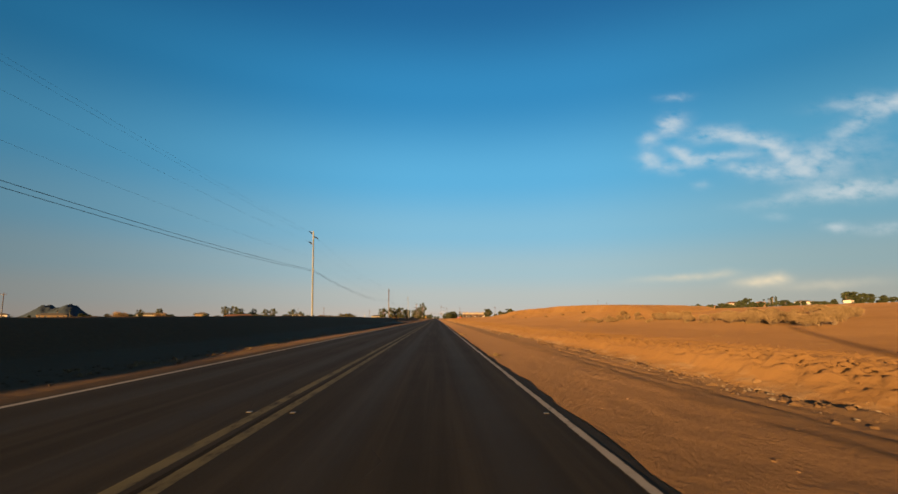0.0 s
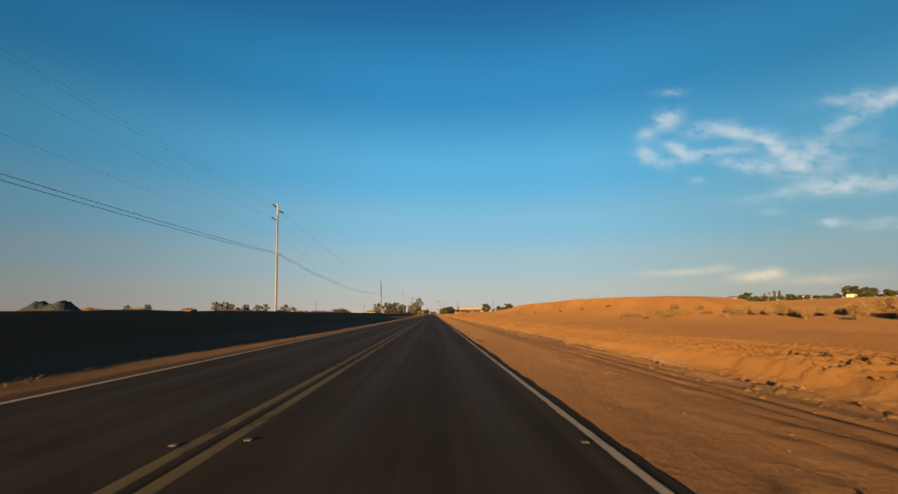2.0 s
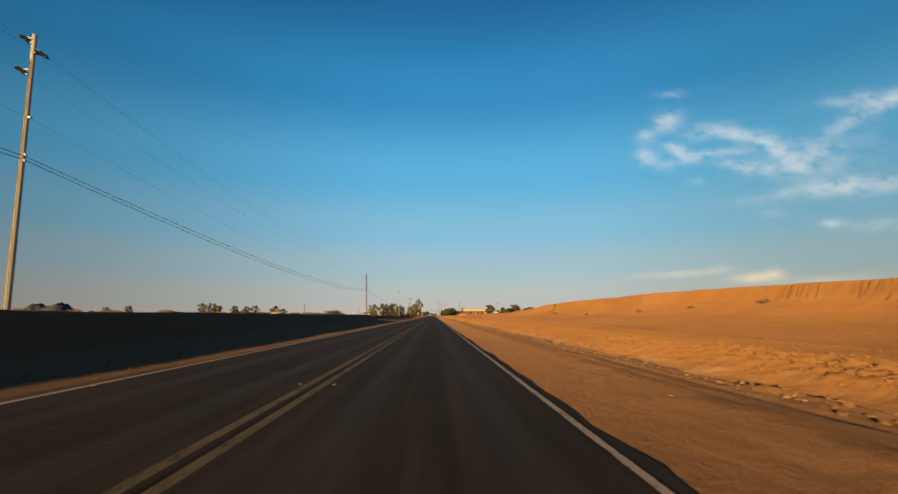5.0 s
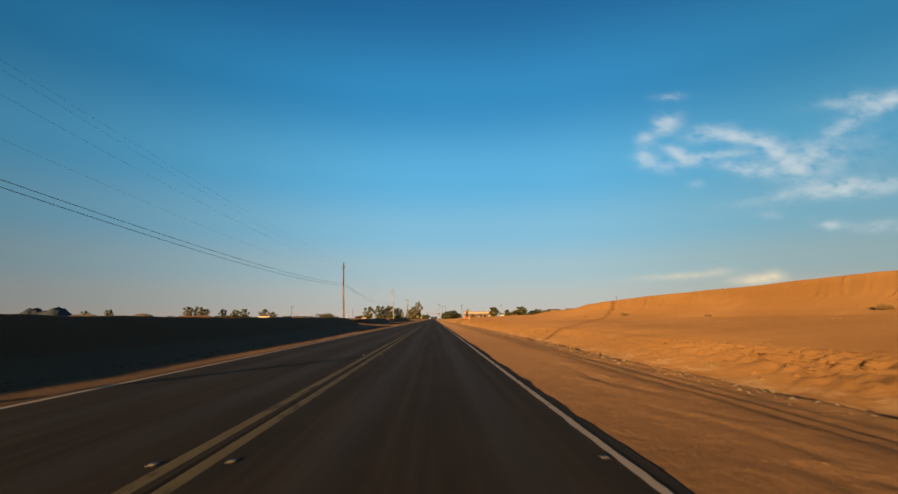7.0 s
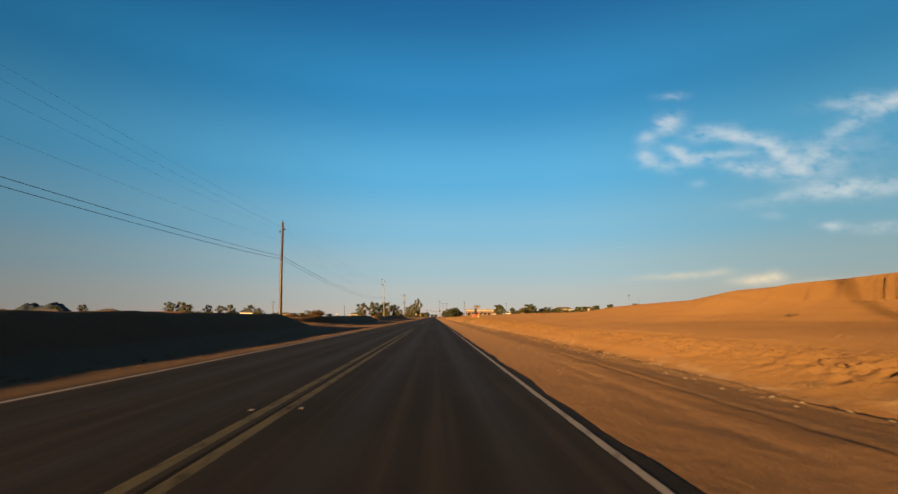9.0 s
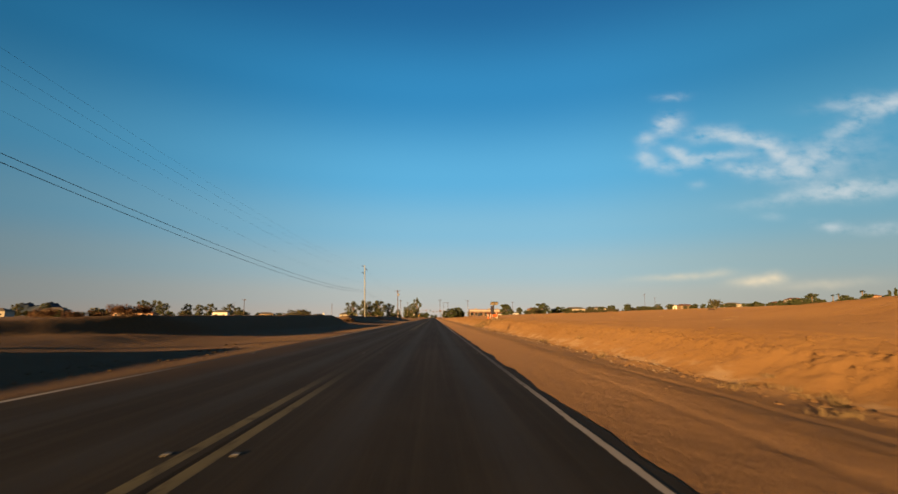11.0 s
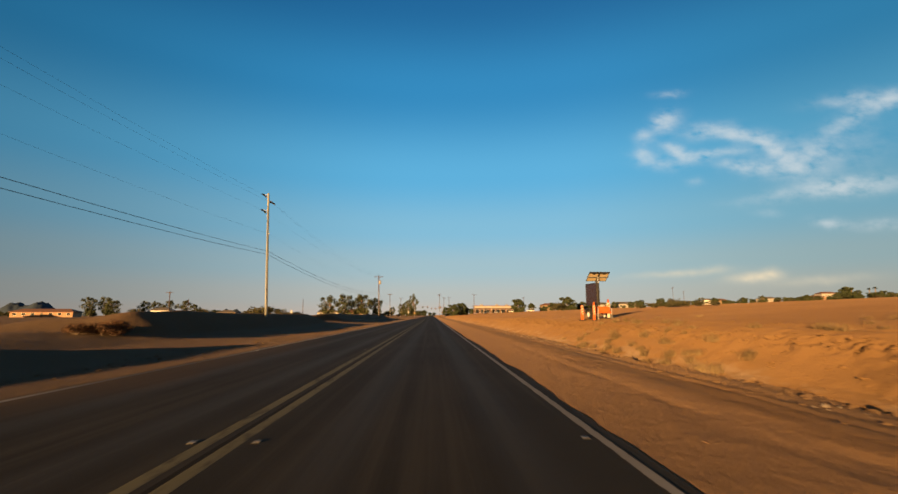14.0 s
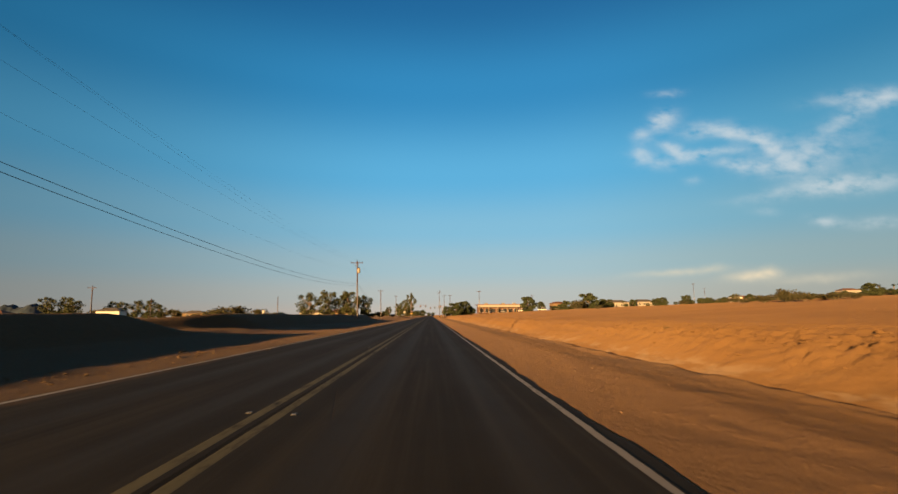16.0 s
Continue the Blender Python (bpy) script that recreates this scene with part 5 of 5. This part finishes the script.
def car(x, y, turn, paint, label, van=False):
    """A parked car: lofted body, glass, four wheels, lights."""
    t = thing("car", pose(x, y, height_at(x, y), 0, 0, turn), label, "car", "parked cars")
    prof = [(-2.2, 0.45, 0.75), (-2.1, 0.32, 0.95), (-1.2, 0.28, 1.0), (1.9, 0.28, 1.02), (2.2, 0.42, 0.85)]
    bm = bmesh.new()
    rings = []
    for px, lo, hi in prof:
        rings.append([bm.verts.new(v) for v in ((px, -0.86, lo), (px, -0.9, (lo + hi) / 2), (px, -0.8, hi), (px, 0.8, hi), (px, 0.9, (lo + hi) / 2), (px, 0.86, lo))])
    for a, b in zip(rings, rings[1:]):
        for k in range(6):
            bm.faces.new((a[k], a[(k + 1) % 6], b[(k + 1) % 6], b[k]))
    bm.faces.new(rings[0][::-1])
    bm.faces.new(rings[-1])
    body = part("body", bm, paint, t)
    top = 1.95 if van else 1.48
    bm = bmesh.new()
    lo = [bm.verts.new(v) for v in ((-1.1, -0.78, 1.0), (2.05 if van else 1.75, -0.78, 1.0), (2.05 if van else 1.75, 0.78, 1.0), (-1.1, 0.78, 1.0))]
    hi = [bm.verts.new(v) for v in ((-0.45, -0.62, top), (1.95 if van else 1.0, -0.62, top), (1.95 if van else 1.0, 0.62, top), (-0.45, 0.62, top))]
    for k in range(4):
        bm.faces.new((lo[k], lo[(k + 1) % 4], hi[(k + 1) % 4], hi[k]))
    part("cabin_glass", bm, M_GLASS_DARK, t, "dark tinted glass")
    part("roof_panel", box(bmesh.new(), -0.5, 1.98 if van else 1.05, -0.65, 0.65, top - 0.02, top + 0.05, 0.02), paint, t)
    for sx in (-1.35, 1.35):
        for sy in (-0.8, 0.8):
            bm = bmesh.new()
            tube(bm, [(sx, sy - 0.11, 0.32), (sx, sy - 0.08, 0.32), (sx, sy + 0.08, 0.32), (sx, sy + 0.11, 0.32)], [0.24, 0.32, 0.32, 0.24], 14)
            part("tyre", bm, M_RUBBER, t)
    for sy in (-0.62, 0.62):
        part("headlight", box(bmesh.new(), -2.23, -2.12, sy - 0.16, sy + 0.16, 0.66, 0.8, 0.02), M_SIGN, t)
        part("tail_light", box(bmesh.new(), 2.12, 2.22, sy - 0.14, sy + 0.14, 0.66, 0.82, 0.02), M_ROOF_TILE, t)
    return t


store()
car(54, 505, 8, M_WHITE_PAINT, "white car parked before the store")
car(44, 512, 92, M_SILVER_PAINT, "silver car parked before the store")
car(64, 498, 5, M_WHITE_PAINT, "white van parked near the store", True)
car(37, 512, 90, M_WHITE_PAINT, "white car parked before the store")
for x, y, w, d, h, turn, wall, roof, label, storeys in (
        (92, 568, 9, 8, 4.6, 4, M_STUCCO, M_ROOF_TILE, "tan stucco house with a clay roof", 1),
        (122, 540, 16, 9, 3.2, -6, M_STUCCO_PALE, M_ROOF_GREY, "long pale house with a grey roof", 1),
        (150, 560, 14, 9, 3.0, 8, M_STUCCO_PALE, M_ROOF_GREY, "pale low house among trees", 1),
        (214, 556, 7, 6, 3.6, -14, M_WHITE_PAINT, M_ROOF_GREY, "bright white house on the rise", 1),
        (255, 610, 15, 10, 3.2, 4, M_STUCCO, M_ROOF_TILE, "tan house with a clay roof on the rise", 1),
        (330, 650, 16, 10, 3.2, 0, M_STUCCO_PALE, M_ROOF_GREY, "pale low house on the rise", 1),
        (505, 782, 20, 14, 7.5, -8, M_STUCCO_PALE, M_ROOF_TILE, "two-storey pale house on the rise", 2),
        (420, 700, 18, 10, 3.4, 5, M_STUCCO_PINK, M_ROOF_TILE, "pink-brown house on the rise", 1),
        (610, 760, 22, 12, 4, 0, M_WHITE_PAINT, M_ROOF_GREY, "white house on the rise among trees", 1),
        (369, 521, 6, 6, 5.4, 20, M_STUCCO_PINK, M_ROOF_TILE, "narrow tan two-storey house among trees", 2),
        (541, 598, 11, 8, 3.6, 30, M_WHITE_PAINT, M_ROOF_GREY, "white house beside large dark trees", 1),
        (-292, 368, 18, 8, 2.4, 30, M_STUCCO, M_ROOF_GREY, "pale low house behind the bank", 1),
        (-340, 378, 9, 7, 2.6, 30, M_WHITE_PAINT, M_ROOF_GREY, "white low house behind the bank", 1),
        (-125, 430, 8, 7, 3.2, 12, M_WHITE_PAINT, M_ROOF_GREY, "white low house among scrub", 1),
        (-112, 470, 9, 7, 2.4, 10, M_STUCCO, M_ROOF_GREY, "tan house with a grey roof", 1),
        (-58, 480, 12, 8, 2.5, 3, M_STUCCO_PALE, M_ROOF_GREY, "long pale house behind tall trees", 1),
        (-38, 455, 12, 8, 2.4, 3, M_STUCCO, M_ROOF_TILE, "tan house behind tall trees", 1),
        (-250, 420, 18, 10, 3.2, 16, M_STUCCO_PALE, M_ROOF_GREY, "pale far house among trees", 1),
        (-174, 425, 24, 8, 2.4, 12, M_STUCCO_PINK, M_ROOF_TILE, "long pink-brown house beyond the bank", 1),
        (-190, 390, 9, 8, 3.6, 14, M_STUCCO, M_ROOF_GREY, "tan far house among scrub", 1)):
    house(x, y, w, d, h, turn, wall, roof, label, 0.35, storeys)


# ---------------------------------------------------------------- crossroads: signals, signs, poles
def signal_mast(x, y, arm, label):
    t = thing("traffic_signal", pose(x, y, height_at(x, y) - 0.1 if abs(x) > 4.5 else 0), label, "traffic light", "traffic signals")
    bm = bmesh.new()
    tube(bm, [(0, 0, 0), (0, 0, 6.6)], [0.16, 0.11], 10)
    part("pole", bm, M_GALV, t)
    bm = bmesh.new()
    tube(bm, [(0, 0, 5.6), (arm * 0.5, 0, 6.3), (arm, 0, 6.5)], [0.1, 0.08, 0.05], 8)
    part("mast_arm", bm, M_GALV, t)
    for f in (0.0, 0.62, 0.98):
        cx, cz = (arm * f, 6.0) if f else (0.3 if arm > 0 else -0.3, 3.2)
        head = part("signal_head", box(bmesh.new(), cx - 0.22, cx + 0.22, -0.25, 0.1, cz - 0.6, cz + 0.6, 0.03), M_BLACK, t, "black three-lamp signal head")
        for k, mat in ((1, M_ROOF_TILE), (0, M_LENS), (-1, M_LEAF_DARK)):
            bm = bmesh.new()
            tube(bm, [(cx, -0.27, cz + 0.36 * k), (cx, -0.245, cz + 0.36 * k)], 0.14, 12)
            part("lens", bm, mat, head)
    return t


signal_mast(-8.5, 486, 8.0, "grey traffic signal mast over the far crossroads")
signal_mast(9.0, 520, -7.5, "grey traffic signal mast over the far crossroads")
signal_mast(8.2, 484, -2.0, "grey traffic signal post at the crossroads")


def road_sign(x, y, h, face, shape, label):
    t = thing("road_sign", pose(x, y, height_at(x, y) - 0.2), label, "road sign", "road signs")
    bm = bmesh.new()
    tube(bm, [(0, 0, 0), (0, 0, h)], 0.035, 6)
    part("post", bm, M_GALV, t)
    bm = bmesh.new()
    if shape == "diamond":
        tube(bm, [(0, -0.05, h - 0.5), (0, -0.035, h - 0.5)], 0.62, 4)
    elif shape == "disc":
        tube(bm, [(0, -0.05, h - 0.5), (0, -0.035, h - 0.5)], 0.7, 20)
    else:
        box(bm, -0.45, 0.45, -0.05, -0.035, h - 1.1, h, 0.004)
    part("face", bm, face, t)
    return t


road_sign(-13.8, 520, 3.4, M_SIGN, "disc", "round pale sign beside the road")
road_sign(-10.5, 540, 3.0, M_SIGN_YELLOW, "disc", "round yellow sign beside the road")
road_sign(-62, 420, 3.2, M_SIGN, "board", "white board sign on a post")
for x, y, top, arms in ((6.6, 498, 14.5, 2), (9.8, 515, 13.0, 1), (12.6, 500, 12.5, 1), (24.7, 458, 12.5, 1), (-58.7, 426, 8.8, 0), (-138, 478, 10.5, 0), (-19, 520, 13, 1), (72, 560, 15, 2), (210, 600, 25, 2), (226, 612, 22, 1), (-150, 168, 9.5, 1), (-84, 360, 9, 1)):
    wood_pole(x, y, height_at(x, y), top, arms, label="distant wooden utility pole")


# ---------------------------------------------------------------- far hills
def hill(x, y, w, h, seed, label):
    """A bare rocky ridge far off."""
    xs, ys = np.linspace(-w / 2, w / 2, 90), np.linspace(-w * 0.35, w * 0.35, 36)

    def height(px, py):
        dome = np.clip(1 - (px / (w / 2)) ** 2, 0, 1) ** 0.7 * np.clip(1 - (py / (w * 0.35)) ** 2, 0, 1)
        saddle = 0.82 + 0.18 * np.cos(4 * math.pi * px / w - math.pi)
        return h * dome * saddle * (0.85 + 0.45 * rough(px / w * 11, py / w * 11, 5, seed)) - 6

    ob = sheet("hill", xs, ys, height, M_HAZY_ROCK)
    ob.location = (x, y, 0)
    return tagged(ob, label, "hill", kind="structure")


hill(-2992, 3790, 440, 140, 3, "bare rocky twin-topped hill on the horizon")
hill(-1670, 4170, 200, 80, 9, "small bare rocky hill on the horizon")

# ---------------------------------------------------------------- raised markers on the road
def marker_model(label):
    t = thing("pavement_marker", pose(0, 0, 0), label, "road marker", "raised pavement markers")
    bm = bmesh.new()
    box(bm, -0.035, 0.035, -0.03, 0.03, 0.0, 0.011, 0.004)
    part("body", bm, M_REFLECTOR, t)
    bm = bmesh.new()
    box(bm, -0.026, 0.026, -0.033, -0.029, 0.002, 0.008)
    part("reflector", bm, M_REFLECTOR, t)
    return t


model = marker_model("small pale raised marker on the asphalt")
for k in range(-1, 26):
    y = 6.3 + 11.9 * k
    for x, odds in ((-0.375, 0.9), (0.235, 0.85), (float(west_edge(y)) + 0.14, 0.85), (3.49, 0.6)):
        if rng.random() < odds or k < 2:
            copy_thing(model, pose(x + rng.uniform(-0.02, 0.02), y + rng.uniform(-0.1, 0.1), 0.002, 0, 0, rng.uniform(-6, 6)))
for o in (*model.children_recursive, model):
    bpy.data.objects.remove(o, do_unlink=True)


# ---------------------------------------------------------------- loose earth and grass
def clods(name, label, spots, seed, material=M_SOIL, category="earth clods"):
    """Angular clods and pebbles lying half sunk in the soil, all in one mesh."""
    r = np.random.RandomState(seed)
    shape = np.array(((1, 0, 0), (-1, 0, 0), (0, 1, 0), (0, -1, 0), (0, 0, 1), (0, 0, -0.6), (0.7, 0.7, 0.5), (-0.7, 0.6, 0.4), (0.6, -0.7, 0.45), (-0.6, -0.7, 0.5)), float)
    hull = bmesh.new()
    for p in shape:
        hull.verts.new(p)
    bmesh.ops.convex_hull(hull, input=hull.verts)
    hull.verts.ensure_lookup_table()
    hull.verts.index_update()
    tris = np.array([[v.index for v in f.verts] for f in hull.faces if len(f.verts) == 3])
    base = np.array([v.co[:] for v in hull.verts])
    hull.free()
    n = len(spots)
    xy = np.array(spots)
    z = land(xy[:, 0], xy[:, 1])
    size = xy[:, 2]
    a = r.uniform(0, 6.28, n)
    ca, sa = np.cos(a)[:, None], np.sin(a)[:, None]
    jit = base[None] * r.uniform(0.6, 1.3, (n, len(base), 3)) * np.array((1.25, 1.0, 0.75))
    px = (jit[..., 0] * ca - jit[..., 1] * sa) * size[:, None] + xy[:, :1]
    py = (jit[..., 0] * sa + jit[..., 1] * ca) * size[:, None] + xy[:, 1:2]
    pz = jit[..., 2] * size[:, None] + z[:, None] + 0.1 * size[:, None]
    v = np.stack([px, py, pz], -1).reshape(-1, 3)
    f = (tris[None] + (np.arange(n) * len(base))[:, None, None]).reshape(-1, 3)
    me = bpy.data.meshes.new(name)
    me.from_pydata(v.tolist(), [], f.tolist())
    me.materials.append(material)
    return tagged(new(name, me), label, category, kind="stuff")


spots = []
nr = np.random.RandomState(5)
for _ in range(8000):                                     # along the scarp of the swale
    y = nr.uniform(1, 262)
    if grain(np.array([y * 0.12]), np.array([3.0]), 71)[0] > 0.35:
        spots.append((8.75 + nr.normal(0, 0.45), y, abs(nr.normal(0.010, 0.026)) + 0.007))
for _ in range(3000):                                    # churned band
    y = nr.uniform(4, 264)
    if grain(np.array([y * 0.09]), np.array([8.0]), 73)[0] > 0.22:
        spots.append((11.35 + nr.normal(0, 0.6), y, abs(nr.normal(0.012, 0.026)) + 0.01))
for y0, y1, n in ((22, 64, 1500), (84, 104, 400), (158, 186, 1300), (206, 222, 300)):   # heaps of broken crust
    for _ in range(n):
        spots.append((10.9 + nr.normal(0, 0.55), nr.uniform(y0, y1), abs(nr.normal(0.008, 0.026)) + 0.010))
for track in (11.1, 12.0, 13.4):                          # prints of tyre lugs, in slanting rows
    for k in range(590):
        y = 4 + 0.44 * k
        if grain(np.array([y * 0.055]), np.array([track]), 77)[0] > 0.4:
            for b in range(6):
                if nr.rand() < 0.8:
                    spots.append((track + 0.09 * b + nr.normal(0, 0.015), y + 0.07 * abs(b - 2.5) + nr.normal(0, 0.015), nr.uniform(0.014, 0.034)))
for _ in range(2600):                                     # edge of the western strip
    spots.append((-6.1 + nr.normal(0, 0.5), nr.uniform(0, 262), abs(nr.normal(0.01, 0.02)) + 0.006))
for _ in range(110):                                      # a spill of clods beside the western line
    spots.append((-5.9 + nr.normal(0, 0.35), nr.uniform(9, 24), abs(nr.normal(0.008, 0.018)) + 0.01))
for _ in range(3500):                                     # strewn over the shoulder and slope
    spots.append((nr.uniform(4.2, 24), nr.uniform(1, 262), abs(nr.normal(0.004, 0.009)) + 0.005))
pale = []
for _ in range(2000):                                     # pale stones along the edge of the shoulder
    y = nr.uniform(4, 258)
    if grain(np.array([y * 0.06]), np.array([5.0]), 79)[0] > 0.42:
        pale.append((8.35 + nr.normal(0, 0.28), y, abs(nr.normal(0.0, 0.018)) + 0.009))
clods("loose_stones", "small pale stones along the edge of the shoulder", pale, 8, M_STONE, "stones")
clods("earth_clods", "loose red-brown clods and pebbles on the soil", spots, 6)


def grass(name, label, tufts, seed, width=0.005):
    """Dry grass: tufts of thin bent blades."""
    r = random.Random(seed)
    verts, faces = [], []
    for x, y, h, n in tufts:
        for _ in range(n):
            a, lean = r.uniform(0, 6.28), r.uniform(0.2, 1.3)
            bx, by = x + r.gauss(0, 0.09), y + r.gauss(0, 0.12)
            bz = height_at(bx, by) - 0.02 if _ == 0 else bz
            hh, w = h * r.uniform(0.4, 1.15), width
            cx, cy = math.cos(a), math.sin(a)
            i = len(verts)
            verts += [(bx - cy * w, by + cx * w, bz), (bx + cy * w, by - cx * w, bz),
                      (bx + cx * hh * lean * 0.4 + cy * w * 0.7, by + cy * hh * lean * 0.4 - cx * w * 0.7, bz + hh * 0.6),
                      (bx + cx * hh * lean * 0.4 - cy * w * 0.7, by + cy * hh * lean * 0.4 + cx * w * 0.7, bz + hh * 0.6),
                      (bx + cx * hh * lean, by + cy * hh * lean, bz + hh)]
            faces += [(i, i + 1, i + 2, i + 3), (i + 3, i + 2, i + 4)]
    me = bpy.data.meshes.new(name)
    me.from_pydata(verts, [], faces)
    me.materials.append(M_STRAW)
    return tagged(new(name, me), label, "dry grass", kind="stuff")


tufts = []
gr = random.Random(9)
for y0, y1, n in ((35.3, 37.6, 11), (16, 16.6, 2), (72, 76, 2)):   # beside the pavement
    tufts += [(3.98 + gr.uniform(-0.06, 0.12), gr.uniform(y0, y1), gr.uniform(0.05, 0.14), 55) for _ in range(n)]
for y0, y1, n in ((34, 48, 14), (80, 118, 10), (150, 176, 22), (196, 206, 6), (216, 236, 16)):   # along the swale
    tufts += [(9.0 + gr.gauss(0, 0.6), gr.uniform(y0, y1), gr.uniform(0.10, 0.24), 50) for _ in range(n)]
tufts += [(9.1 + gr.uniform(0, 1) ** 1.6 * 3.8, gr.uniform(215, 231), gr.uniform(0.18, 0.4), 100) for _ in range(46)]
tufts += [(11.5 + gr.uniform(0, 9), gr.uniform(214, 232), gr.uniform(0.12, 0.28), 60) for _ in range(14)]
tufts += [(gr.uniform(9.5, 22), gr.uniform(5, 262), gr.uniform(0.05, 0.14), 40) for _ in range(60)]
tufts += [(-5.9 + gr.gauss(0, 0.4), gr.uniform(4, 30), gr.uniform(0.06, 0.15), 40) for _ in range(18)]
grass("dry_grass", "sparse dry straw-coloured grass tufts on the shoulder", tufts, 10)
brush = [(gr.uniform(23, 33), gr.uniform(32, 62), gr.uniform(0.2, 0.45), 45) for _ in range(40)]
grass("dry_grass", "tall pale dry grass clumps among the brush on the slope", brush, 12, 0.012)
